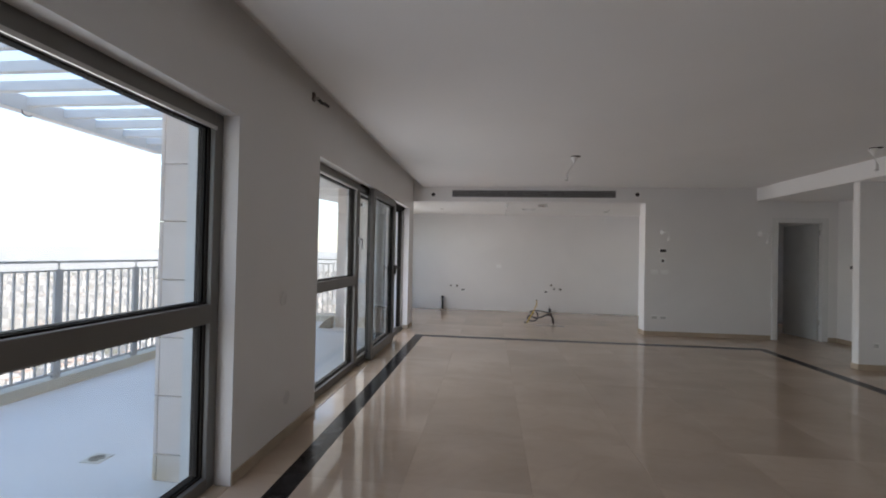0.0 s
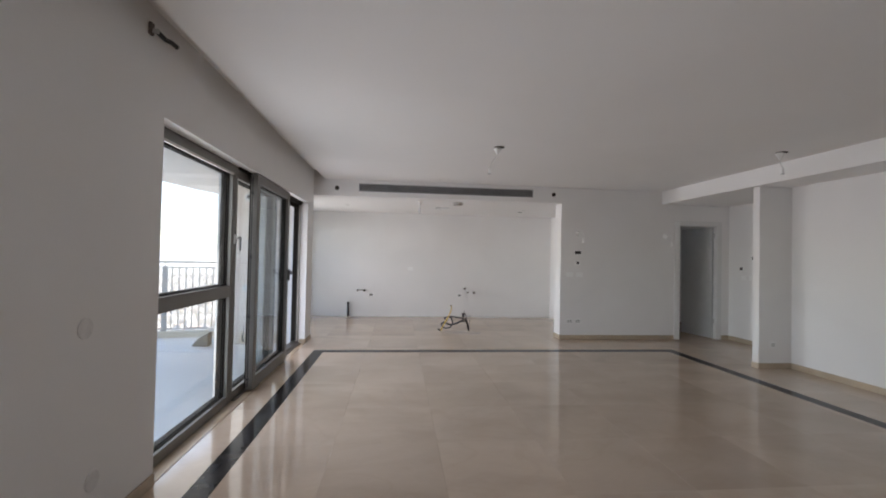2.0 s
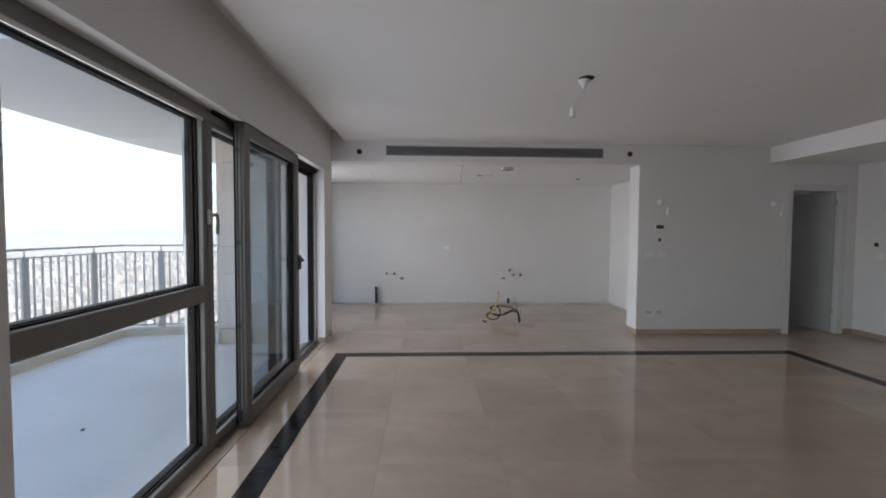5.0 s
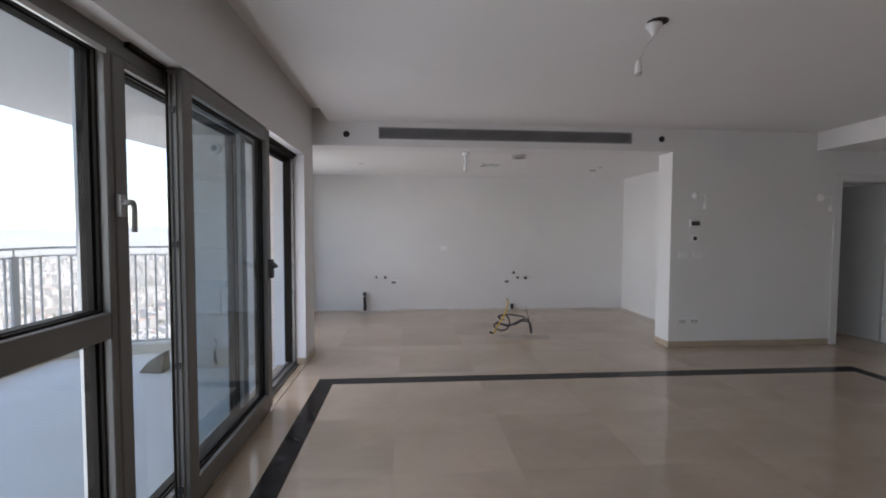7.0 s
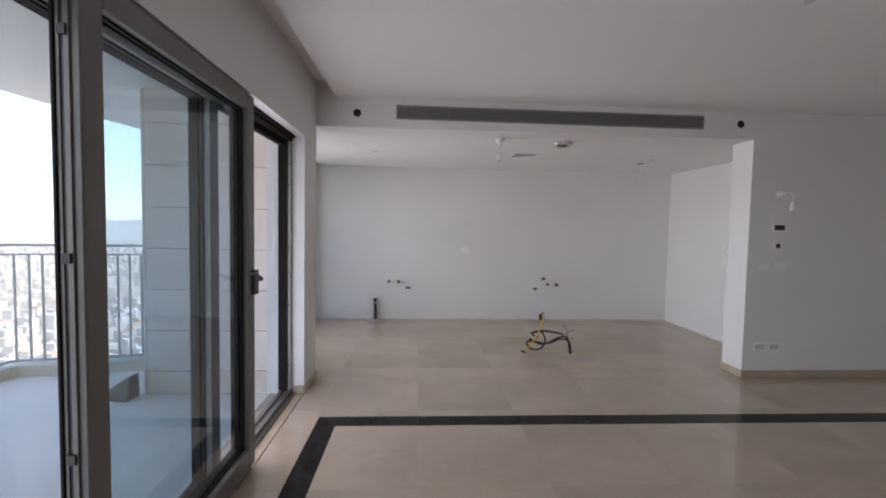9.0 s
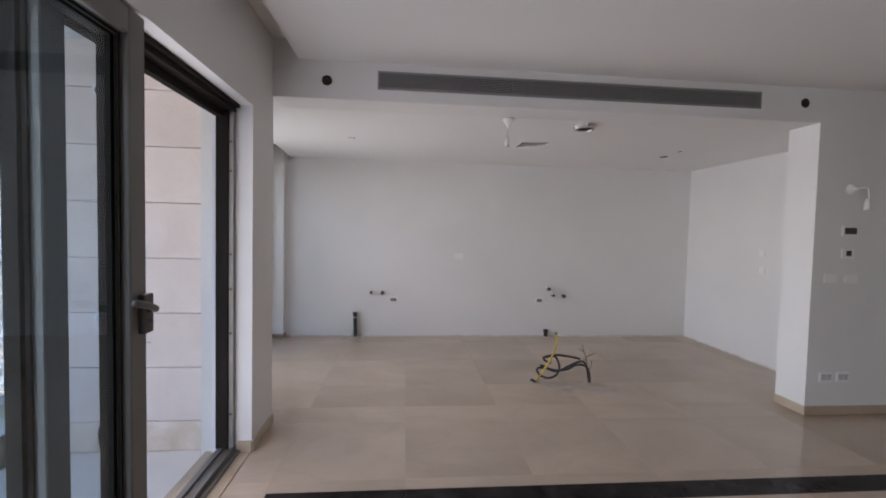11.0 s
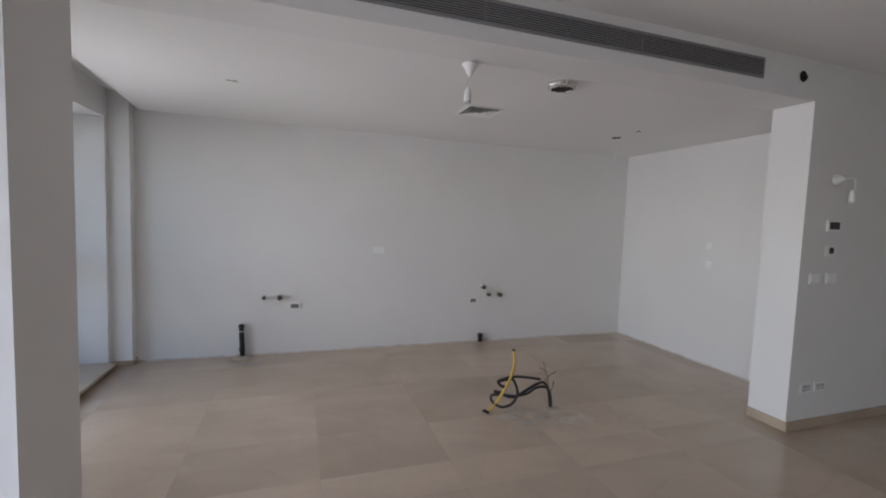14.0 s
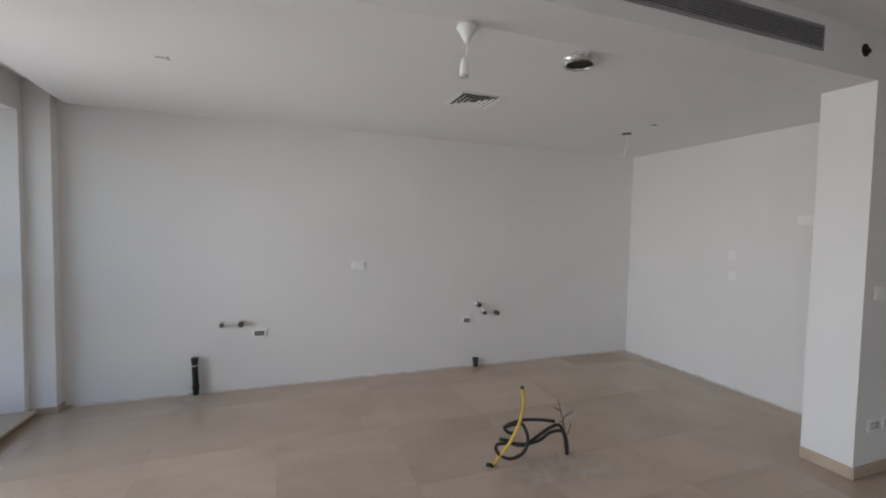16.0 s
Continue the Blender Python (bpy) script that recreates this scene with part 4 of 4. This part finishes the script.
ext = bmesh.ops.extrude_face_region(bm, geom=[f])
bmesh.ops.translate(bm, vec=(0, 0, -0.3), verts=[v for v in ext["geom"] if isinstance(v, bmesh.types.BMVert)])
structure("balcony_floor", bm, M_BALC, "pale screeded balcony floor")
structure("balcony_kerb", strip(RAIL, -0.10, 0.06, ZB, 0.075), M_KERB, "low cream stone kerb under the railing")

rail = thing("balcony_railing", (-4.2, 2.0, 0.075), "grey metal balcony railing with slim vertical bars", "railing")
part("handrail", strip(RAIL, -0.022, 0.022, 1.220, 1.243), M_RAIL, rail)
part("upper_rail", strip(RAIL, -0.012, 0.012, 1.135, 1.15), M_RAIL, rail)
part("lower_rail", strip(RAIL, -0.012, 0.012, 0.105, 0.128), M_RAIL, rail)


def shared_piece(name, bm, material):
    bmesh.ops.recalc_face_normals(bm, faces=bm.faces)
    me = bpy.data.meshes.new(name)
    bm.to_mesh(me)
    bm.free()
    me.materials.append(material)
    return me


def place(name, me, parent, m):
    ob = new(name, me)
    ob.parent = parent
    ob.matrix_local = Matrix.Translation(-BASE.get(parent, Vector((0, 0, 0)))) @ m
    return ob


me_bar = shared_piece("baluster", boxes((-0.008, 0.008, -0.008, 0.008, 0.128, 1.135)), M_RAIL)
me_post = shared_piece("post", boxes((-0.014, 0.014, -0.039, 0.039, 0.075, 1.155), (-0.006, 0.006, -0.006, 0.006, 1.155, 1.223)), M_RAIL)


def bars(stops, count):
    """A post at the head of each stop and a given number of bars between it and the next."""
    for (a, b), n in zip(zip(stops, stops[1:]), count):
        d = (b - a).normalized()
        turn = Matrix.Rotation(math.atan2(-d.x, d.y), 4, "Z")
        place("post", me_post, rail, Matrix.Translation(a) @ turn)
        for k in range(1, n + 1):
            place("baluster", me_bar, rail, Matrix.Translation(a.lerp(b, k / (n + 1))) @ turn)


south = [RAIL[1].lerp(RAIL[0], k * 0.919 / (RAIL[1] - RAIL[0]).length) for k in range(8, 0, -1)]
bars(south + [RAIL[1], RAIL[2]], [8] * 9)
bars(RAIL[2:6], [9, 9, 8])
bars([RAIL[5], RAIL[6]], [3])
for k in (0.02, 0.28, 0.52, 0.77):
    place("baluster", me_bar, rail, Matrix.Translation(RAIL[7].lerp(RAIL[9], k)))
bars([RAIL[9], RAIL[10]], [9])

bm = bmesh.new()
lip = smooth_path([(-4.09, 5.2, 2.605), (-4.12, 7.0, 2.605), (-4.08, 8.3, 2.605), (-3.95, 9.1, 2.605), (-3.76, 10.0, 2.605), (-3.35, 10.9, 2.605), (-2.6, 11.3, 2.605)], 6)
f = bm.faces.new([bm.verts.new(p) for p in lip] + [bm.verts.new(v) for v in ((-2.5, 8.96, 2.605), (XO + 0.005, 8.1, 2.605), (XO + 0.005, 5.2, 2.605))])
ext = bmesh.ops.extrude_face_region(bm, geom=[f])
bmesh.ops.translate(bm, vec=(0, 0, 0.28), verts=[v for v in ext["geom"] if isinstance(v, bmesh.types.BMVert)])
structure("balcony_soffit", bm, M_SOFFIT, "white plastered balcony soffit")
# unseen block over the flat, added to shade balcony and pergola
structure("wall_upper_storeys", boxes((XO, 6.9, -7.65, 12.0, 3.205, 5.5)), M_WALL, "plain unseen block added above the flat to keep the sun off the balcony")
perg = thing("pergola", (-2.9, 2.0, 2.45), "white pergola of broad parallel slats over the balcony", "pergola")
part("outer_beam", boxes((-4.10, -3.98, -4.6, 5.19, 2.575, 2.715)), M_PERG, perg, bevel=0.004)
part("wall_beam", boxes((XO - 0.36, XO - 0.24, -4.6, 2.60, 2.60, 2.72)), M_PERG, perg, bevel=0.004)
y = 4.92
while y > -4.5:
    part("slat", boxes((-3.98, XO - 0.24, y - 0.024, y + 0.024, 2.625, 2.705)), M_PERG, perg, bevel=0.003)
    y -= 0.335
single("cable_hook", tube([(-3.98, 3.52, 2.58), (-3.985, 3.54, 2.545), (-3.96, 3.565, 2.53), (-3.945, 3.58, 2.545)], 0.006, 6), M_WIRE, (-3.98, 3.52, 2.6), "thin bent cable end hanging from the pergola", "wire")
drain = thing("floor_grate", (-2.47, 2.83, ZB), "square metal floor grate with a round slotted inlet on the balcony", "drain")
# unlit inlet painted as a dark disc under the bars
part("well", lathe([(0.048, 0.001), (0.048, 0.0045)], (-2.47, 2.83, ZB), n=24), M_HOLE_SHADE, drain, "dark disc painted as the shaded round inlet")
for q in range(4):
    bm = bmesh.new()
    turn = Matrix.Translation((-2.47, 2.83, 0)) @ Matrix.Rotation(q * math.pi / 2, 4, "Z")
    arc = [(0.049 * math.cos(radians(-45 + 15 * k)), 0.049 * math.sin(radians(-45 + 15 * k))) for k in range(7)]
    rim = [(0.067, -0.067 + 0.02233 * k) for k in range(7)]
    lower = [[bm.verts.new(turn @ Vector((x, y, ZB + 0.0005))) for x, y in row] for row in (arc, rim)]
    upper = [[bm.verts.new(turn @ Vector((x, y, ZB + 0.006))) for x, y in row] for row in (arc, rim)]
    for k in range(6):
        bm.faces.new((upper[0][k], upper[1][k], upper[1][k + 1], upper[0][k + 1]))
        bm.faces.new((upper[1][k], lower[1][k], lower[1][k + 1], upper[1][k + 1]))
        bm.faces.new((lower[0][k], upper[0][k], upper[0][k + 1], lower[0][k + 1]))
    part("grate_frame", bm, M_KERB, drain, "dull metal frame quarter")
for k in range(-2, 3):
    half = math.sqrt(0.048 ** 2 - (k * 0.0185) ** 2)
    part("bar", boxes((-2.47 + k * 0.0185 - 0.0032, -2.47 + k * 0.0185 + 0.0032, 2.83 - half, 2.83 + half, ZB + 0.0045, ZB + 0.0058)), M_KERB, drain)
single("pebble", lathe([(0.008, 0.0), (0.014, 0.004), (0.012, 0.011), (0.005, 0.014)], (-2.6, 5.65, ZB), n=9), M_WIRE, (-2.6, 5.65, ZB), "small dark pebble on the pale balcony floor", "stone")


# ---- limestone cladding ----
def course_wall(parent, x0, x1, y0, y1, face, z_top, joint0, h, lengths, split=()):
    """Stones on one face of a pier: face 's' on the plane y0, 'w' on the plane x0."""
    z, row = joint0, 0
    while z < z_top:
        a, b = max(z, ZB), min(z + h, z_top)
        lo, hi = (x0, x1) if face == "s" else (y0, y1)
        u, k = lo, row % len(lengths)
        while u < hi - 1e-3:
            v = min(hi, u + lengths[k % len(lengths)] * (0.6 if (row % 2 and u == lo and len(lengths) > 1) else 1.0))
            if hi - v < 0.12:
                v = hi
            for r, at in split:
                if r == row and u < at - 0.01 and v > at:
                    v = at
            g = 0.002
            bm = boxes((u + g, v - g, y0 - 0.028, y0 - 0.001, a + g, b - g) if face == "s" else (x0 - 0.028, x0 - 0.001, u + g, v - g, a + g, b - g))
            part("stone", bm, M_STONE_FOOT if row == 0 else M_STONE, parent, bevel=0.004)
            u = v
            k += 1
        z += h
        row += 1


pier = structure("pier_between_windows", boxes((-1.88, XO, 2.66, 3.72, ZB, 3.2)), M_MORTAR, "cream limestone clad pier between the windows")
course_wall(pier, -1.88, XO + 0.0, 2.66, 3.72, "s", 3.2, -0.22, 0.355, (0.5,))
course_wall(pier, -1.88, XO, 2.632, 3.72, "w", 3.2, -0.22, 0.355, (0.6, 0.48))
endw = structure("pier_end_wall", boxes((-2.74, -1.70, 8.118, 8.149, ZB, 3.2), (-2.74, XNW - 0.5, 8.149, 8.95, ZB, 3.2)), M_MORTAR, "cream limestone clad end wall of the balcony")
course_wall(endw, -2.74, -1.70, 8.118, 8.95, "s", 3.2, -0.185, 0.3575, (1.22,), ((2, -2.27),))
course_wall(endw, -2.74, XO, 8.09, 8.95, "w", 3.2, -0.185, 0.3575, (0.9,))
structure("trim_reveal", boxes((-1.698, XO - 0.002, 8.03, 8.149, ZB, 3.0)), M_PERG, "white plaster reveal strip beside the stone")
structure("trim_reveal_south", boxes((-1.70, XO - 0.001, 2.60, 2.659, ZB, 3.0)), M_PERG, "white plaster reveal strip beside the stone")

ext = thing("outdoor_light", (-2.29, 8.09, 2.25), "round white outdoor wall lamp base on the limestone", "lamp")
part("base", lathe([(0.058, 0), (0.058, -0.045), (0.05, -0.058)], (-2.29, 8.09, 2.285), "y", 20), M_PLASTIC, ext, smooth=False)
part("recess", lathe([(0.035, -0.0585), (0.035, -0.06)], (-2.29, 8.09, 2.285), "y", 16), M_WIRE, ext, "open terminal recess")
oso = thing("outdoor_socket", (-2.275, 8.09, 0.82), "white weatherproof outdoor socket on the limestone", "socket")
part("housing", boxes((-2.35, -2.20, 8.045, 8.09, 0.815, 0.895)), M_PLASTIC, oso, bevel=0.01, seg=2)
part("flap", boxes((-2.335, -2.235, 8.040, 8.045, 0.83, 0.88)), M_IVORY, oso, "grey flap", bevel=0.002)
cab = thing("outdoor_cable", (-2.33, 8.085, ZB), "thin dark cable end hanging from the limestone wall", "cable")
part("cable", tube([(-2.345, 8.092, 0.275), (-2.325, 8.062, 0.270), (-2.312, 8.058, 0.225), (-2.318, 8.058, 0.18), (-2.326, 8.058, 0.145)], 0.0045, 8), M_WIRE, cab, smooth=True)
part("sleeve", tube([(-2.326, 8.058, 0.15), (-2.330, 8.056, 0.10), (-2.320, 8.052, 0.05), (-2.313, 8.050, 0.012)], 0.012, 8), M_CONDUIT, cab, "dark sleeve", smooth=True)
for k, (x, z, w) in enumerate(((-2.155, 0.698, 0.020), (-2.118, 0.692, 0.026), (-2.085, 0.686, 0.032), (-2.055, 0.697, 0.030), (-2.03, 0.703, 0.018))):
    bm = boxes((-w / 2, w / 2, 8.0595, 8.0615, -0.003, 0.003))
    bmesh.ops.transform(bm, matrix=Matrix.Translation((x, 0, z)) @ Matrix.Rotation(0.35 * (-1) ** k, 4, "Y"), verts=bm.verts)
    part("chip", bm, M_CHIP, endw, "brown chipped edge in the stone")
bm = bmesh.new()
wedge = [bm.verts.new(v) for v in ((-3.04, 7.93, ZB), (-2.78, 7.89, ZB), (-2.78, 8.06, ZB), (-3.00, 8.06, ZB), (-2.95, 7.95, 0.08), (-2.78, 7.92, 0.185), (-2.78, 8.05, 0.185), (-2.93, 8.05, 0.09))]
for q in ((0, 1, 2, 3), (4, 5, 6, 7), (0, 1, 5, 4), (1, 2, 6, 5), (2, 3, 7, 6), (3, 0, 4, 7)):
    bm.faces.new([wedge[i] for i in q])
single("stone_offcut", bm, M_OFFCUT, (-2.95, 7.97, ZB), "sloping brown stone offcut lying on the balcony by the end wall", "stone", bevel=0.012)

# ---- city below ----
GZ = -125.0
structure("ground", boxes((-4800, 4800, -4800, 4800, GZ - 1, GZ)), M_LAND, "dry pale land far below")
rng = random.Random(11)


def terrain(x, y):
    return GZ + 14 * (noise.noise(Vector((x * 0.0022, y * 0.0022, 0.3))) + 0.4) * min(1, math.hypot(x, y) / 700)


verts, faces = [], []


def add_box(vs, fs, cx, cy, z0, sx, sy, h, turn):
    c, s = math.cos(turn), math.sin(turn)
    n = len(vs)
    for z in (z0, z0 + h):
        for ux, uy in ((-1, -1), (1, -1), (1, 1), (-1, 1)):
            px, py = ux * sx / 2, uy * sy / 2
            vs.append((cx + c * px - s * py, cy + s * px + c * py, z))
    fs.extend([(n, n + 1, n + 5, n + 4), (n + 1, n + 2, n + 6, n + 5), (n + 2, n + 3, n + 7, n + 6), (n + 3, n, n + 4, n + 7), (n + 4, n + 5, n + 6, n + 7)])


rv, rf, wv, wf, tv, tf = [], [], [], [], [], []
spots = []
while len(spots) < 7000:
    d = 190 + 2900 * rng.random() ** 1.35
    a = radians(rng.uniform(88, 205))
    spots.append((d * math.cos(a), d * math.sin(a), d))
for x, y, d in spots:
    z = terrain(x, y)
    sx, sy, h = rng.uniform(7, 18), rng.uniform(7, 13), rng.choice((4, 7, 7, 10, 10, 13))
    if d < 300:
        h = min(h, 13)
    turn = noise.noise(Vector((x * 0.003, y * 0.003, 4))) * 1.2 + rng.choice((0, math.pi / 2))
    kind = rng.random()
    if kind < 0.20:
        for k in range(rng.randint(2, 5)):
            r = rng.uniform(2.0, 4.5)
            cx, cy = x + rng.uniform(-9, 9), y + rng.uniform(-9, 9)
            for q in range(7):
                add_box(tv, tf, cx + rng.uniform(-r, r) * 0.6, cy + rng.uniform(-r, r) * 0.6, z + rng.uniform(0.5, r), r * rng.uniform(0.5, 0.9), r * rng.uniform(0.5, 0.9), r * rng.uniform(0.5, 1.0), rng.uniform(0, 3))
        continue
    add_box(verts, faces, x, y, z - 6, sx, sy, h + 6, turn)
    if kind < 0.5:
        add_box(rv, rf, x, y, z + h, sx * 0.96, sy * 0.96, 1.2, turn)
    else:
        add_box(verts, faces, x + rng.uniform(-2, 2), y + rng.uniform(-2, 2), z + h, sx * 0.3, sy * 0.3, 2.6, turn)
    if d < 600:
        c, s = math.cos(turn), math.sin(turn)
        for fl in range(int(h // 3.2)):
            for side in (-1, 1):
                for k in range(int(sx // 4)):
                    u = -sx / 2 + 2.2 + k * 4
                    add_box(wv, wf, x + c * u - s * side * sy / 2, y + s * u + c * side * sy / 2, z + 1.0 + fl * 3.2, 1.6, 0.16, 1.4, turn)
                for k in range(int(sy // 4)):
                    u = -sy / 2 + 2.2 + k * 4
                    add_box(wv, wf, x + c * side * sx / 2 - s * u, y + s * side * sx / 2 + c * u, z + 1.0 + fl * 3.2, 0.16, 1.6, 1.4, turn)


def stuff(name, vs, fs, material, label, category):
    me = bpy.data.meshes.new(name)
    me.from_pydata(vs, [], fs)
    me.materials.append(material)
    return tagged(new(name, me), label, category, "", "stuff")


stuff("city_houses", verts, faces, M_CITY, "dense pale stone houses of a city far below", "houses")
stuff("city_roofs", rv, rf, M_ROOF, "low red tiled roofs of the city below", "roofs")
stuff("city_windows", wv, wf, M_PANE, "small dark windows of the city houses", "windows")
stuff("city_trees", tv, tf, M_TREE, "dusty green trees between the houses", "trees")


def ridge(name, material, label, d0, base, swing, seed):
    hv, hf = [], []
    for i in range(241):
        a = radians(70 + i * 0.65)
        h = base + swing * noise.noise(Vector((i * 0.06, seed, 0))) + swing * 0.35 * noise.noise(Vector((i * 0.4, seed + 3, 0)))
        for d, z in ((d0 - 300, GZ - 1), (d0, GZ + h * 0.75), (d0 + 250, GZ + h), (d0 + 700, GZ - 1)):
            hv.append((d * math.cos(a), d * math.sin(a), z))
    for i in range(240):
        for k in range(3):
            n = i * 4 + k
            hf.append((n, n + 4, n + 5, n + 1))
    me = bpy.data.meshes.new(name)
    me.from_pydata(hv, [], hf)
    me.shade_smooth()
    me.materials.append(material)
    tagged(new(name, me), label, "backdrop", "", "structure")


ridge("backdrop_hills", M_HILL, "low hills on the horizon with haze painted in as pale blue-grey", 2900, 128, 26, 5.0)



def veil(name, material, label, radius, z0, z1):
    """A ring of painted haze, a glowing see-through sheet, all round the tower."""
    hv, hf, n = [], [], 72
    for k in range(n):
        a = 2 * math.pi * k / n
        for z in (z0, (z0 + z1) / 2, z1):
            hv.append((radius * math.cos(a), radius * math.sin(a), z))
    for k in range(n):
        for q in range(2):
            hf.append((k * 3 + q, (k + 1) % n * 3 + q, (k + 1) % n * 3 + q + 1, k * 3 + q + 1))
    me = bpy.data.meshes.new(name)
    me.from_pydata(hv, [], hf)
    me.shade_smooth()
    me.materials.append(material)
    material.cycles.emission_sampling = "NONE"
    tagged(new(name, me), label, "backdrop", "", "structure")


# glowing sheets added to soften the city's contrast like haze
veil("backdrop_near_glow_veil", M_HAZE_GLOW_NEAR, "glowing see-through sheet painted as thin haze over the near houses", 185, GZ, 7)
veil("backdrop_mid_glow_veil", M_HAZE_GLOW_MID, "glowing see-through sheet painted as pale haze over the middle of the city", 800, GZ, 21)
veil("backdrop_far_glow_veil", M_HAZE_GLOW, "glowing see-through sheet painted as pale haze over the far horizon", 2450, GZ, 1160)

# ---- floor tiles ----
TILE, GAP, TX, TY = 0.77, 0.0003, -0.375, 8.415
BX0, BX1, BXI0, BXI1 = -1.135, 4.455, -0.985, 4.305   # border, outer and inner edges
BY1, BYI1 = 7.54, 7.38
BY0, BYI0 = -2.7, -2.55
cache = {}


def tile(x0, x1, y0, y1, material, name):
    w, d = round(x1 - x0, 3), round(y1 - y0, 3)
    if w < 0.02 or d < 0.02:
        return
    key = (w, d, name)
    if key not in cache:
        bm = boxes((-w / 2 + GAP, w / 2 - GAP, -d / 2 + GAP, d / 2 - GAP, -0.006, 0.0))
        bmesh.ops.bevel(bm, geom=[e for e in bm.edges if all(v.co.z > -0.001 for v in e.verts)], offset=0.0003, segments=1, affect="EDGES")
        cache[key] = shared_piece(name, bm, material)
    place(name, cache[key], floor, pose((x0 + x1) / 2, (y0 + y1) / 2, 0))


def cuts(a, b, start):
    """Where a run from a to b is cut by joints at start plus whole tiles."""
    out = [a]
    k = math.ceil((a - start) / TILE + 0.02)
    while start + k * TILE < b - 0.015:
        out.append(start + k * TILE)
        k += 1
    return out + [b]


def fill(x0, x1, y0, y1, ty):
    xs, ys = cuts(x0, x1, TX), cuts(y0, y1, ty)
    for a, b in zip(xs, xs[1:]):
        for c, d in zip(ys, ys[1:]):
            tile(a, b, c, d, M_MARBLE, "floor_tile")


fill(BXI0, BXI1, BYI0, BYI1, BYI1)
fill(XW - 0.0, BX0, YS, BY1, BYI1)
fill(BX1, XE, YS, 6.36, BYI1)
fill(BX1, 6.15, 6.36, BY1, BYI1)
fill(BX0 + 0.0, BX1, YS, BY0, BYI1)
fill(XW, 6.15, BY1, YB, TY)
fill(XW, XP, YB, YB + 0.285, TY)
fill(XNW, XW, 8.42, YB + 0.285, TY)
fill(XNW, XNE, YB + 0.285, YN, TY)
fill(DA, DB, YB, YB + 0.30, TY)
fill(4.2, 6.7, YB + 0.30, 11.6, TY)
for a, b in zip(cuts(BX0, BX1, TX), cuts(BX0, BX1, TX)[1:]):
    tile(a, b, BYI1, BY1, M_BLACK_MARBLE, "border_tile")
    tile(a, b, BY0, BYI0, M_BLACK_MARBLE, "border_tile")
ys = cuts(BYI0, BYI1, BYI1)
for a, b in zip(ys, ys[1:]):
    tile(BX0, BXI0, a, b, M_BLACK_MARBLE, "border_tile")
    tile(BXI1, BX1, a, b, M_BLACK_MARBLE, "border_tile")
